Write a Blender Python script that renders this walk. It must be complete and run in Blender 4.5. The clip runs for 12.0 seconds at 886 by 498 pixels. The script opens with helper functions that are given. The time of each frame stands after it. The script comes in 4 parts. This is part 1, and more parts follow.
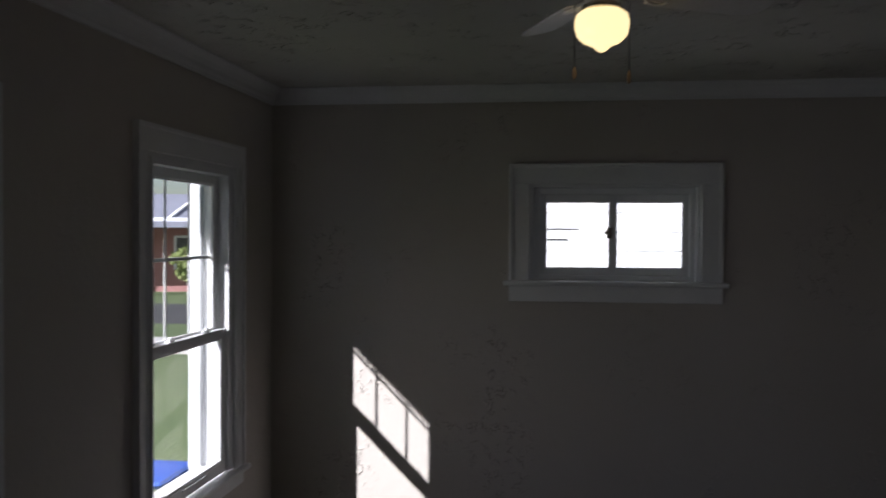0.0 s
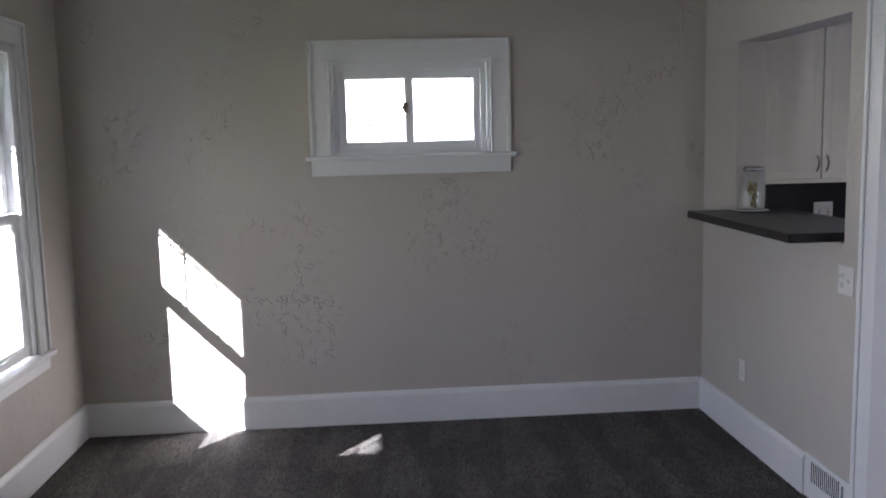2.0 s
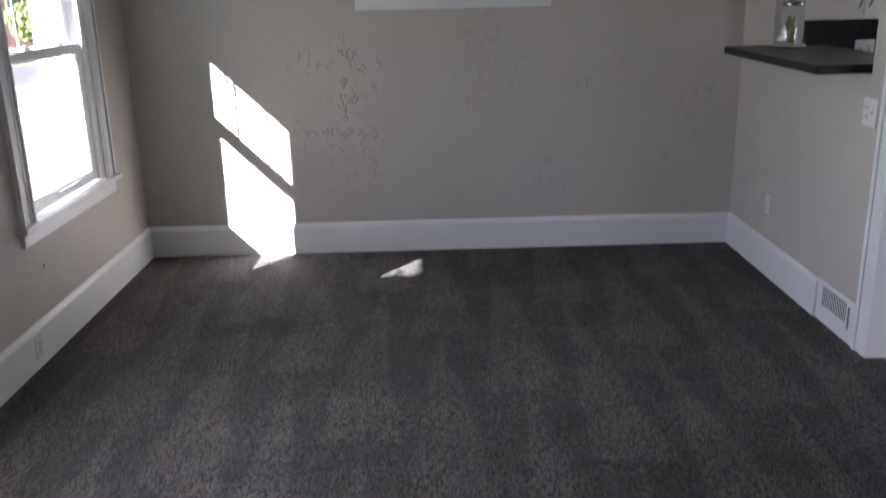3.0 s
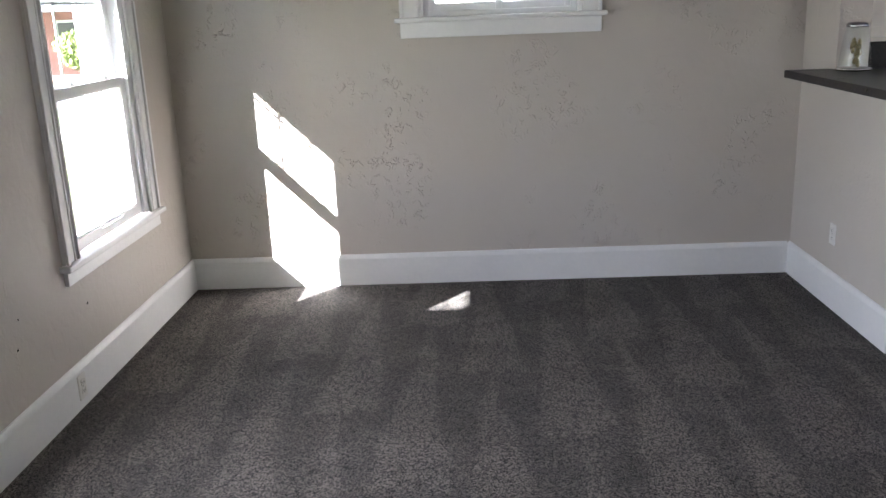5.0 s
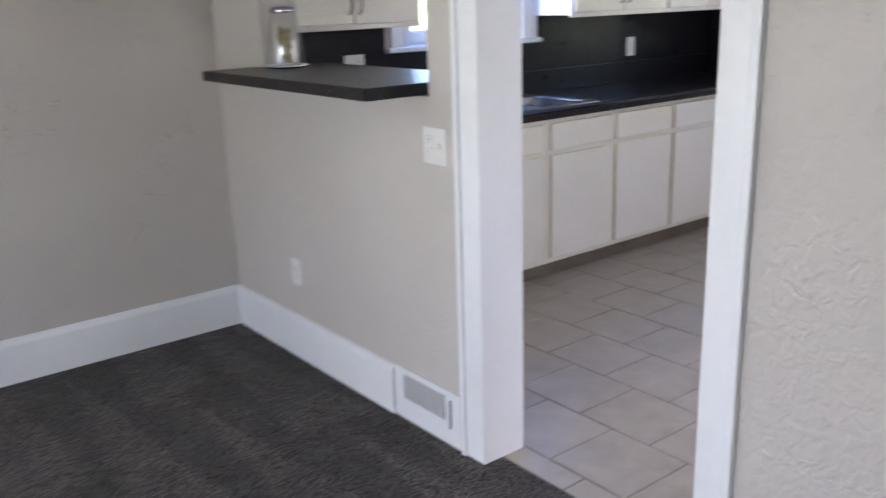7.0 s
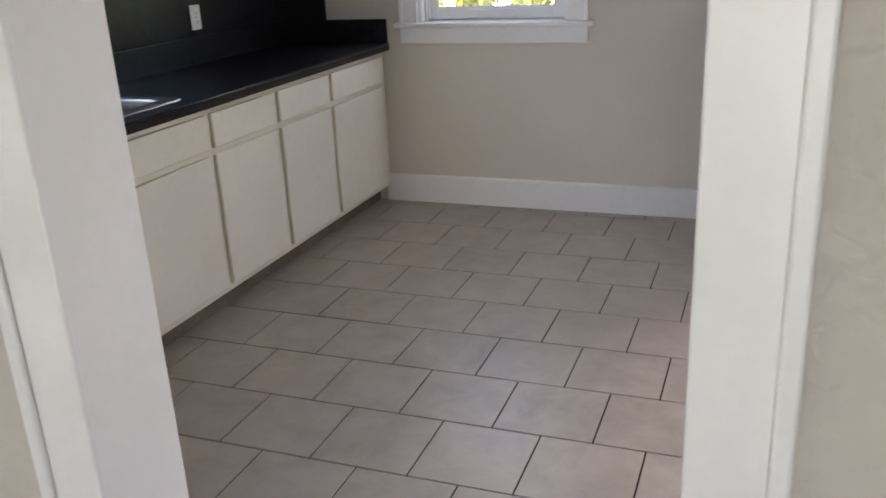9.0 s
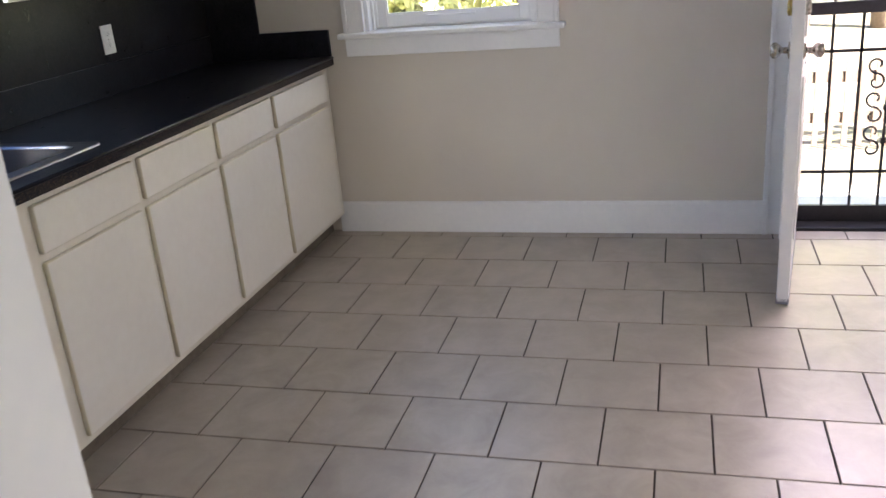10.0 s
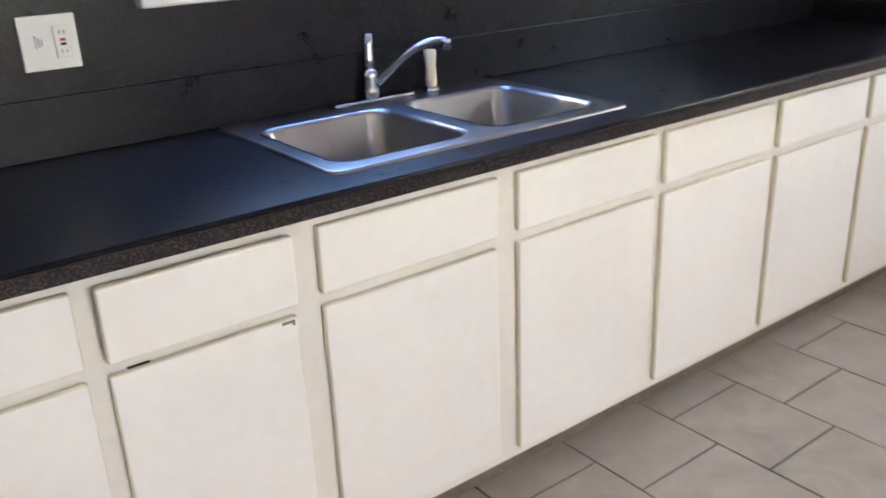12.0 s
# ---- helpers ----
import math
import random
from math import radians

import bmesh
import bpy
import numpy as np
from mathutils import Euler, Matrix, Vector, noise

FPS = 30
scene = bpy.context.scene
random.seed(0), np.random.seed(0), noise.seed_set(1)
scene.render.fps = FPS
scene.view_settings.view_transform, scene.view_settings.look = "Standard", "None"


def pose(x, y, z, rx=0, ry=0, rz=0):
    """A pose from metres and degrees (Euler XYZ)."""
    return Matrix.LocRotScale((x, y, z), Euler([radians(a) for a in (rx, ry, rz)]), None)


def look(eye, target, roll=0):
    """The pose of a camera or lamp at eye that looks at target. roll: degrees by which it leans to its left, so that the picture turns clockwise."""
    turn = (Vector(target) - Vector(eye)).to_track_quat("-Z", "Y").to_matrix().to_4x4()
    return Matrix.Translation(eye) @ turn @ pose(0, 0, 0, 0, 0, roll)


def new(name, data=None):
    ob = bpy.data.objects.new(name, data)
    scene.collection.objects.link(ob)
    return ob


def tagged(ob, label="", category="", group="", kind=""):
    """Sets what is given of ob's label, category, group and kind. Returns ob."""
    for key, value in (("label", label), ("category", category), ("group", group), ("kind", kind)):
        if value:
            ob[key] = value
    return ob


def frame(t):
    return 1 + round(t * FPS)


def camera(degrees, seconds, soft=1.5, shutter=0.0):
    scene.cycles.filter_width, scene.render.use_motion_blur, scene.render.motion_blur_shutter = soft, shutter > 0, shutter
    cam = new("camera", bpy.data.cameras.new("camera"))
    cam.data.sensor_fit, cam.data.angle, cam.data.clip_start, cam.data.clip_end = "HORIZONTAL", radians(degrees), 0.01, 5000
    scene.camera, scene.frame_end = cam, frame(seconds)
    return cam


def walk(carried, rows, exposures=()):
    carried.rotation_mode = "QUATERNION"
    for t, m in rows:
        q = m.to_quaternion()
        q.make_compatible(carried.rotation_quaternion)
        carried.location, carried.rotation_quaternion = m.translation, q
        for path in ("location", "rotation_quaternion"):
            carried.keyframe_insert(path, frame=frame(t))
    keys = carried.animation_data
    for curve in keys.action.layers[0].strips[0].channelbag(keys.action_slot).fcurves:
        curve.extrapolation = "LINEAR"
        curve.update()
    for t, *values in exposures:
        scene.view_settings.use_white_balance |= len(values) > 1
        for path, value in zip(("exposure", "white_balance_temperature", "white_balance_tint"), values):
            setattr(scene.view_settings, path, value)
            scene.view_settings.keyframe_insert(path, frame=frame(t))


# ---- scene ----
cam = camera(54.2, 12.0, soft=1.5, shutter=0.35)
ROWS = [
    (0, (-2.04, -4.83, 1.856), (-2.303, -2.851, 1.819), 0.3),
    (0.5, (-2.04, -4.806, 1.871), (-2.0615, -2.806, 1.892), 0.1),
    (1, (-2.0, -4.845, 1.804), (-1.859, -2.85, 1.766), -1.1),
    (1.5, (-1.967, -4.881, 1.713), (-1.741, -2.9, 1.553), -1.4),
    (2, (-1.936, -5.028, 1.688), (-1.791, -3.049, 1.431), -1.4),
    (2.5, (-1.896, -5.153, 1.648), (-1.833, -3.196, 1.239), -1.1),
    (3, (-1.911, -5.291, 1.62), (-1.881, -3.379, 1.034), -1.3),
    (3.2, (-1.91, -5.348, 1.602), (-1.897, -3.454, 0.961), -1.2),
    (5, (-1.948, -5.138, 1.652), (-2.011, -3.213, 1.112), -2.3),
    (5.5, (-1.936, -4.857, 1.552), (-1.844, -2.933, 1.013), -1.6),
    (6, (-1.936, -4.516, 1.549), (-1.511, -2.644, 0.988), -0.7),
    (6.5, (-1.789, -4.159, 1.53), (-1.039, -2.39, 0.976), -1.4),
    (7, (-1.694, -3.786, 1.511), (-0.511, -2.274, 0.952), -1.8),
    (7.2, (-1.638, -3.654, 1.52), (-0.313, -2.262, 0.966), -1.5),
    (7.5, (-1.522, -3.49, 1.5), (-0.081, -2.215, 0.951), -1.2),
    (7.7, (-1.391, -3.336, 1.482), (0.103, -2.124, 0.935), -1.8),
    (9.3, (-0.689, -2.578, 1.475), (1.086, -1.966, 0.784), -3.1),
    (9.5, (-0.582, -2.489, 1.469), (1.202, -1.905, 0.779), -3.6),
    (10, (-0.362, -2.317, 1.479), (1.441, -1.793, 0.79), -5.0),
    (10.5, (-0.102, -2.262, 1.45), (1.625, -1.456, 0.845), -5.4),
    (11, (0.088, -2.115, 1.428), (1.628, -1.002, 0.805), -4.1),
    (11.2, (0.116, -2.073, 1.418), (1.586, -0.891, 0.751), -3.5),
    (11.5, (0.177, -1.99, 1.41), (1.493, -0.68, 0.668), -3.1),
    (12, (0.284, -2.0, 1.417), (1.393, -0.505, 0.687), -2.4),
]
EXPOSURES = [
    (0, 1.08, 6000, 20), (0.6, 1.2, 6000, 20), (1.0, 1.85, 5950, 20), (1.5, 3.0, 5850, 20), (2.0, 3.55, 5850, 20), (3.0, 3.7, 5900, 19),
    (5.0, 4.38, 6100, 16), (5.5, 4.28, 6050, 15), (6.0, 4.4, 6050, 15), (7.0, 4.6, 6050, 17), (7.5, 4.45, 6250, 16), (9.5, 4.28, 6800, 13),
    (10.0, 4.42, 6780, 14), (10.5, 4.86, 6680, 12), (11.0, 4.88, 6650, 13), (11.5, 5.35, 6600, 13), (12.0, 5.58, 6600, 13),
]
walk(cam, [(t, look(e, g, r)) for t, e, g, r in ROWS], EXPOSURES)

# ---- light ----
SUN_DIR = Vector((0.73, 1.0, -0.72)).normalized()
world = bpy.data.worlds.new("sky")
scene.world = world
world.use_nodes = True
wn = world.node_tree.nodes
sky = wn.new("ShaderNodeTexSky")
sky.sky_type = "NISHITA"
sky.sun_disc = False
sky.sun_elevation = radians(30.2)
sky.sun_rotation = radians(216.1)
world.node_tree.links.new(sky.outputs[0], wn["Background"].inputs[0])
wn["Background"].inputs[1].default_value = 0.05
sun = new("sun", bpy.data.lights.new("sun", "SUN"))
sun.data.energy = 5.0
sun.data.angle = radians(0.5)
sun.data.color = (1.0, 0.95, 0.88)
sun.matrix_world = look((0, 0, 0), SUN_DIR)


def window_light(x, y, z, w, h, aim, power, tint=(0.9, 0.9, 1.0), spread=180):
    """Area lamp added in a window's opening to stand in for sky light."""
    lamp = new("window_fill_lamp", bpy.data.lights.new("window_fill_lamp", "AREA"))
    lamp.data.shape = "RECTANGLE"
    lamp.data.size, lamp.data.size_y, lamp.data.energy = w, h, power
    lamp.data.color = tint
    lamp.data.spread = radians(spread)
    lamp.matrix_world = look((x, y, z), (x + aim[0], y + aim[1], z + aim[2]))


# ---- materials ----
def mixc(nt, fac, a, b, mode="MIX"):
    m = nt.nodes.new("ShaderNodeMix")
    m.data_type, m.blend_type = "RGBA", mode
    for sock, val in ((m.inputs[0], fac), (m.inputs[6], a), (m.inputs[7], b)):
        if hasattr(val, "is_output"):
            nt.links.new(val, sock)
        elif isinstance(val, (int, float)):
            sock.default_value = val
        else:
            sock.default_value = (*val, 1)
    return m.outputs[2]


def ramp(nt, val, lo, hi):
    m = nt.nodes.new("ShaderNodeMapRange")
    m.inputs[1].default_value, m.inputs[2].default_value = lo, hi
    nt.links.new(val, m.inputs[0])
    return m.outputs[0]


def arith(nt, op, a, b):
    m = nt.nodes.new("ShaderNodeMath")
    m.operation = op
    for sock, val in zip(m.inputs, (a, b)):
        if hasattr(val, "is_output"):
            nt.links.new(val, sock)
        else:
            sock.default_value = val
    return m.outputs[0]


def noise_at(nt, scale, detail=3.0, stretch=(1, 1, 1), distort=0.0, rough=0.5):
    pos = nt.nodes.new("ShaderNodeNewGeometry").outputs["Position"]
    v = nt.nodes.new("ShaderNodeVectorMath")
    v.operation = "MULTIPLY"
    v.inputs[1].default_value = stretch
    nt.links.new(pos, v.inputs[0])
    n = nt.nodes.new("ShaderNodeTexNoise")
    n.inputs["Scale"].default_value, n.inputs["Detail"].default_value = scale, detail
    n.inputs["Distortion"].default_value, n.inputs["Roughness"].default_value = distort, rough
    nt.links.new(v.outputs[0], n.inputs["Vector"])
    return n.outputs["Fac"]


def bump(nt, height, depth, bsdf, strength=1.0):
    b = nt.nodes.new("ShaderNodeBump")
    b.inputs["Distance"].default_value, b.inputs["Strength"].default_value = depth, strength
    nt.links.new(height, b.inputs["Height"])
    nt.links.new(b.outputs[0], bsdf.inputs["Normal"])


def material(name, rough=0.5, metallic=0.0, spec=0.5):
    m = bpy.data.materials.new(name)
    m.use_nodes = True
    b = m.node_tree.nodes["Principled BSDF"]
    b.inputs["Roughness"].default_value, b.inputs["Metallic"].default_value = rough, metallic
    b.inputs["Specular IOR Level"].default_value = spec
    return m, m.node_tree, b


def surface(name, c1, c2, rough=0.5, metallic=0.0, big=2.0, fine=60.0, depth=0.0, stretch=(1, 1, 1), spec=0.5, wear=0.0):
    """Two tones that drift at a large and a fine scale, with fine relief and uneven gloss."""
    m, nt, b = material(name, rough, metallic, spec)
    n1, n2 = noise_at(nt, big, 4, stretch), noise_at(nt, fine, 3, stretch)
    fac = ramp(nt, arith(nt, "ADD", arith(nt, "MULTIPLY", n1, 0.6), arith(nt, "MULTIPLY", n2, 0.4)), 0.3, 0.7)
    nt.links.new(mixc(nt, fac, c1, c2), b.inputs["Base Color"])
    r = nt.nodes.new("ShaderNodeMapRange")
    r.inputs[3].default_value, r.inputs[4].default_value = max(0.03, rough - 0.08 - wear), min(1, rough + 0.08 + wear)
    nt.links.new(n1, r.inputs[0])
    nt.links.new(r.outputs[0], b.inputs["Roughness"])
    if depth:
        bump(nt, n2, depth, b)
    return m


def curls(nt, scale, thin, clear, patch=2.3):
    """Short raised worm-like ridges, gathered in loose clusters."""
    n = noise_at(nt, scale, 1.5, (1, 1, 1), 0.7)
    off = arith(nt, "ABSOLUTE", arith(nt, "SUBTRACT", n, 0.5), 0.0)
    line = ramp(nt, off, thin, thin * 0.15)
    cut = ramp(nt, noise_at(nt, scale * 0.7, 2, (1.1, 1.3, 0.9)), 0.50, 0.60)
    where = ramp(nt, noise_at(nt, patch, 3), clear, clear + 0.09)
    return arith(nt, "MULTIPLY", arith(nt, "MULTIPLY", line, cut), where)


def plaster(name, c1, c2, ridge=0.0035, stains=0.0, clear=0.54, scale=17, thin=0.045, lumps=0.0012, lump_size=13):
    """Painted trowelled plaster: roller stipple, soft lumps and scattered clusters of raised curls."""
    m, nt, b = material(name, 0.55, 0, 0.35)
    n1 = noise_at(nt, 0.9, 4)
    col = mixc(nt, ramp(nt, n1, 0.3, 0.7), c1, c2)
    if stains:
        s = ramp(nt, noise_at(nt, 4.5, 6, (1, 1, 0.6), 0.6, 0.65), 0.62, 0.8)
        col = mixc(nt, arith(nt, "MULTIPLY", s, stains), col, (0.20, 0.16, 0.12))
    nt.links.new(col, b.inputs["Base Color"])
    fine = arith(nt, "MULTIPLY", noise_at(nt, 110, 3), 0.0006)
    soft = arith(nt, "MULTIPLY", noise_at(nt, lump_size, 2, (1, 1, 1), 0.6), lumps * 2)
    h = arith(nt, "ADD", arith(nt, "MULTIPLY", curls(nt, scale, thin, clear), ridge), arith(nt, "ADD", fine, soft))
    bump(nt, h, 1.0, b)
    return m


PLASTER = plaster("greige_plaster", (0.52, 0.480, 0.438), (0.56, 0.520, 0.476), 0.0058, 0.03, 0.505, 24, 0.075)
PLASTER_SOFT = plaster("greige_plaster_soft", (0.52, 0.480, 0.438), (0.56, 0.520, 0.476), 0.0014, 0.05, 0.50, 28, 0.09, 0.0015, 19)
PLASTER_ROUGH = plaster("greige_plaster_rough", (0.52, 0.480, 0.438), (0.56, 0.520, 0.476), 0.0017, 0.03, 0.36, 19, 0.12, 0.0048, 25)
KITCHEN_PAINT = plaster("kitchen_paint", (0.605, 0.56, 0.49), (0.645, 0.60, 0.53), 0.0006, 0.05, 0.6)
CEILING = plaster("ceiling_plaster", (0.56, 0.54, 0.50), (0.62, 0.60, 0.56), 0.018, 0.0, 0.47, 13, 0.06, 0.003)
TRIM = surface("white_trim_paint", (0.76, 0.77, 0.78), (0.83, 0.83, 0.83), 0.38, big=3, fine=40, depth=0.0008)
VINYL = surface("white_vinyl", (0.78, 0.79, 0.80), (0.83, 0.83, 0.84), 0.32, big=4, fine=90)
PLASTIC = surface("white_plastic", (0.72, 0.71, 0.68), (0.78, 0.77, 0.74), 0.3, big=20, fine=120)
CREAM = surface("cream_cabinet_paint", (0.72, 0.685, 0.61), (0.78, 0.75, 0.68), 0.36, big=3, fine=30, depth=0.0007, wear=0.05)
CREAM_EDGE = surface("yellowed_cabinet_frame", (0.69, 0.65, 0.56), (0.75, 0.71, 0.62), 0.42, big=5, fine=40, depth=0.0006)
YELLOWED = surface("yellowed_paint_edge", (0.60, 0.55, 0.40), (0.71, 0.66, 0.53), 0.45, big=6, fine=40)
STEEL = surface("brushed_steel", (0.27, 0.25, 0.235), (0.35, 0.335, 0.32), 0.34, 1.0, big=9, fine=160, wear=0.05)
CHROME = surface("dull_chrome", (0.36, 0.36, 0.38), (0.46, 0.46, 0.48), 0.12, 1.0, big=30, fine=90)
NICKEL = surface("satin_nickel", (0.40, 0.37, 0.33), (0.50, 0.47, 0.42), 0.25, 1.0, big=30, fine=90)
ALUMINIUM = surface("dull_aluminium", (0.42, 0.43, 0.45), (0.52, 0.53, 0.55), 0.45, 0.8, big=9, fine=120)
BRASS = surface("brass", (0.55, 0.40, 0.14), (0.66, 0.5, 0.2), 0.25, 1.0, big=30, fine=90)
IRON = surface("black_iron", (0.012, 0.012, 0.014), (0.03, 0.03, 0.034), 0.45, 0.3, big=10, fine=90, depth=0.0005)
BLACK = surface("dark_gap", (0.01, 0.01, 0.01), (0.02, 0.02, 0.02), 0.8, big=10, fine=60)
BONE = surface("yellowed_plastic", (0.50, 0.46, 0.34), (0.60, 0.56, 0.44), 0.35, big=20, fine=90)
PASTA = surface("dried_filling", (0.20, 0.16, 0.06), (0.46, 0.40, 0.22), 0.6, big=30, fine=120)
TOEKICK = surface("toe_kick_brown", (0.10, 0.08, 0.06), (0.20, 0.17, 0.13), 0.7, big=6, fine=40)
GROUT = surface("dark_grout", (0.026, 0.02, 0.016), (0.065, 0.05, 0.04), 0.85, big=3, fine=140, depth=0.001)
WOODGRIP = surface("walnut_fob", (0.42, 0.26, 0.13), (0.60, 0.42, 0.26), 0.4, big=30, fine=200)
FANBLADE = surface("fan_blade_white", (0.60, 0.59, 0.57), (0.70, 0.69, 0.67), 0.4, big=4, fine=60)
RED = surface("red_button", (0.35, 0.02, 0.02), (0.45, 0.03, 0.03), 0.4, big=30, fine=90)
GREY_INK = surface("grey_ink", (0.22, 0.22, 0.26), (0.30, 0.30, 0.34), 0.6, big=30, fine=90)


def laminate(name="black_laminate", amount=0.4, speck=(0.062, 0.046, 0.036), lo=0.55):
    """Near-black laminate: blue-black smudges, brown specks and greasy, uneven gloss."""
    m, nt, b = material(name, 0.3, 0, 0.2)
    specks = ramp(nt, noise_at(nt, 190, 4, rough=0.7), lo, lo + 0.14)
    veins = ramp(nt, noise_at(nt, 55, 5, (1, 1, 1), 0.4, 0.75), 0.48, 0.70)
    cloud = ramp(nt, noise_at(nt, 11, 6, (1, 1.6, 1), 0.3, 0.7), 0.30, 0.72)
    base = mixc(nt, cloud, (0.0035, 0.0040, 0.0058), (0.0135, 0.015, 0.0195))
    base = mixc(nt, arith(nt, "MULTIPLY", veins, 0.4), base, (0.033, 0.029, 0.028))
    nt.links.new(mixc(nt, arith(nt, "MULTIPLY", specks, amount), base, speck), b.inputs["Base Color"])
    r = nt.nodes.new("ShaderNodeMapRange")
    r.inputs[3].default_value, r.inputs[4].default_value = 0.27, 0.31
    nt.links.new(cloud, r.inputs[0])
    nt.links.new(r.outputs[0], b.inputs["Roughness"])
    bump(nt, noise_at(nt, 120, 3), 0.0006, b)
    return m


LAMINATE = laminate()
LAMINATE_EDGE = laminate("speckled_laminate_edge", 0.6, (0.115, 0.078, 0.052), 0.50)


def carpet():
    """Cut-pile carpet: tufts of uneven shade, brushed into lanes by a vacuum cleaner."""
    m, nt, b = material("grey_carpet", 0.95, 0, 0.1)
    b.inputs["Sheen Weight"].default_value = 0.15
    pos = nt.nodes.new("ShaderNodeNewGeometry").outputs["Position"]
    cell = nt.nodes.new("ShaderNodeTexVoronoi")
    cell.inputs["Scale"].default_value = 185
    nt.links.new(pos, cell.inputs["Vector"])
    tone = nt.nodes.new("ShaderNodeSeparateColor")
    nt.links.new(cell.outputs["Color"], tone.inputs[0])
    clump = noise_at(nt, 115, 4, (1, 1, 1), 0.5, 0.7)
    grain = arith(nt, "ADD", arith(nt, "MULTIPLY", tone.outputs[0], 0.55), arith(nt, "MULTIPLY", ramp(nt, clump, 0.3, 0.7), 0.45))
    xyz = nt.nodes.new("ShaderNodeSeparateXYZ")
    nt.links.new(pos, xyz.inputs[0])
    sway = arith(nt, "MULTIPLY", noise_at(nt, 1.3, 3, (1, 1, 1), 0.3), 0.5)
    stroke = arith(nt, "ADD", arith(nt, "MULTIPLY", xyz.outputs[0], 3.1), sway)
    lane = arith(nt, "FLOOR", stroke, 0.0)
    across = arith(nt, "MULTIPLY", arith(nt, "PINGPONG", stroke, 0.5), 2.0)
    rag = arith(nt, "MULTIPLY", noise_at(nt, 9, 4, (1, 1, 1), 0.5), 0.3)
    along = arith(nt, "ADD", arith(nt, "MULTIPLY", xyz.outputs[1], 0.62), arith(nt, "ADD", arith(nt, "MULTIPLY", lane, 0.381), rag))
    wedge = ramp(nt, arith(nt, "SUBTRACT", across, arith(nt, "FRACT", along, 0.0)), -0.09, 0.09)
    steps = ramp(nt, noise_at(nt, 2.2, 5, (1, 1.3, 1), 0.9), 0.36, 0.66)
    lay = arith(nt, "ADD", arith(nt, "MULTIPLY", wedge, 0.42), arith(nt, "ADD", arith(nt, "MULTIPLY", steps, 0.38), 0.12))
    dark = mixc(nt, ramp(nt, grain, 0.36, 0.68), (0.003, 0.0027, 0.0027), (0.084, 0.073, 0.067))
    light = mixc(nt, ramp(nt, grain, 0.36, 0.68), (0.006, 0.0054, 0.0052), (0.275, 0.238, 0.215))
    nt.links.new(mixc(nt, lay, dark, light), b.inputs["Base Color"])
    bump(nt, grain, 0.012, b)
    return m


CARPET = carpet()


def tile_glaze():
    m, nt, b = material("beige_floor_tile", 0.3, 0, 0.5)
    rnd = nt.nodes.new("ShaderNodeObjectInfo").outputs["Random"]
    cloud = noise_at(nt, 7, 6, (1, 1, 1), 0.4, 0.62)
    grain = noise_at(nt, 60, 4)
    col = mixc(nt, ramp(nt, cloud, 0.3, 0.72), (0.30, 0.262, 0.208), (0.45, 0.405, 0.335))
    col = mixc(nt, arith(nt, "MULTIPLY", rnd, 0.25), col, (0.49, 0.43, 0.37))
    dirt = ramp(nt, noise_at(nt, 1.6, 5), 0.52, 0.78)
    col = mixc(nt, arith(nt, "MULTIPLY", dirt, 0.22), col, (0.22, 0.18, 0.14))
    nt.links.new(mixc(nt, arith(nt, "MULTIPLY", grain, 0.25), col, (0.36, 0.32, 0.28)), b.inputs["Base Color"])
    r = nt.nodes.new("ShaderNodeMapRange")
    r.inputs[3].default_value, r.inputs[4].default_value = 0.24, 0.46
    nt.links.new(cloud, r.inputs[0])
    nt.links.new(r.outputs[0], b.inputs["Roughness"])
    bump(nt, cloud, 0.0016, b)
    return m


TILE = tile_glaze()


def clear_pane(name="window_glass", gloss_share=0.05):
    """Thin flat window glass: straight view through, a little mirror gloss."""
    m = bpy.data.materials.new(name)
    m.use_nodes = True
    nt = m.node_tree
    nt.nodes.remove(nt.nodes["Principled BSDF"])
    clear, gloss = nt.nodes.new("ShaderNodeBsdfTransparent"), nt.nodes.new("ShaderNodeBsdfGlossy")
    clear.inputs[0].default_value = (0.94, 0.96, 0.96, 1)
    gloss.inputs["Roughness"].default_value = 0.02
    mx = nt.nodes.new("ShaderNodeMixShader")
    mx.inputs[0].default_value = gloss_share
    nt.links.new(clear.outputs[0], mx.inputs[1])
    nt.links.new(gloss.outputs[0], mx.inputs[2])
    nt.links.new(mx.outputs[0], nt.nodes["Material Output"].inputs[0])
    return m


GLASS = clear_pane()
JAR_GLASS = clear_pane("jar_glass", 0.09)


def glow(name, color, strength):
    m, nt, b = material(name, 0.3)
    b.inputs["Base Color"].default_value = (0.85, 0.8, 0.65, 1)
    b.inputs["Emission Color"].default_value = (*color, 1)
    b.inputs["Emission Strength"].default_value = strength
    return m


GLOBE = glow("lit_opal_glass", (1.0, 0.78, 0.36), 0.62)
LED = glow("green_led", (0.1, 1.0, 0.4), 0.03)
SIDING = surface("white_siding", (0.74, 0.75, 0.77), (0.80, 0.81, 0.82), 0.5, big=1.5, fine=40, depth=0.001)
GRASS = surface("lawn_grass", (0.06, 0.095, 0.034), (0.15, 0.185, 0.085), 0.9, big=0.5, fine=18, depth=0.02)
YARD = surface("leaf_littered_lawn", (0.075, 0.085, 0.045), (0.19, 0.135, 0.115), 0.95, big=1.1, fine=9, depth=0.02)
ASPHALT = surface("asphalt", (0.045, 0.045, 0.048), (0.075, 0.073, 0.07), 0.9, big=0.4, fine=60, depth=0.003)
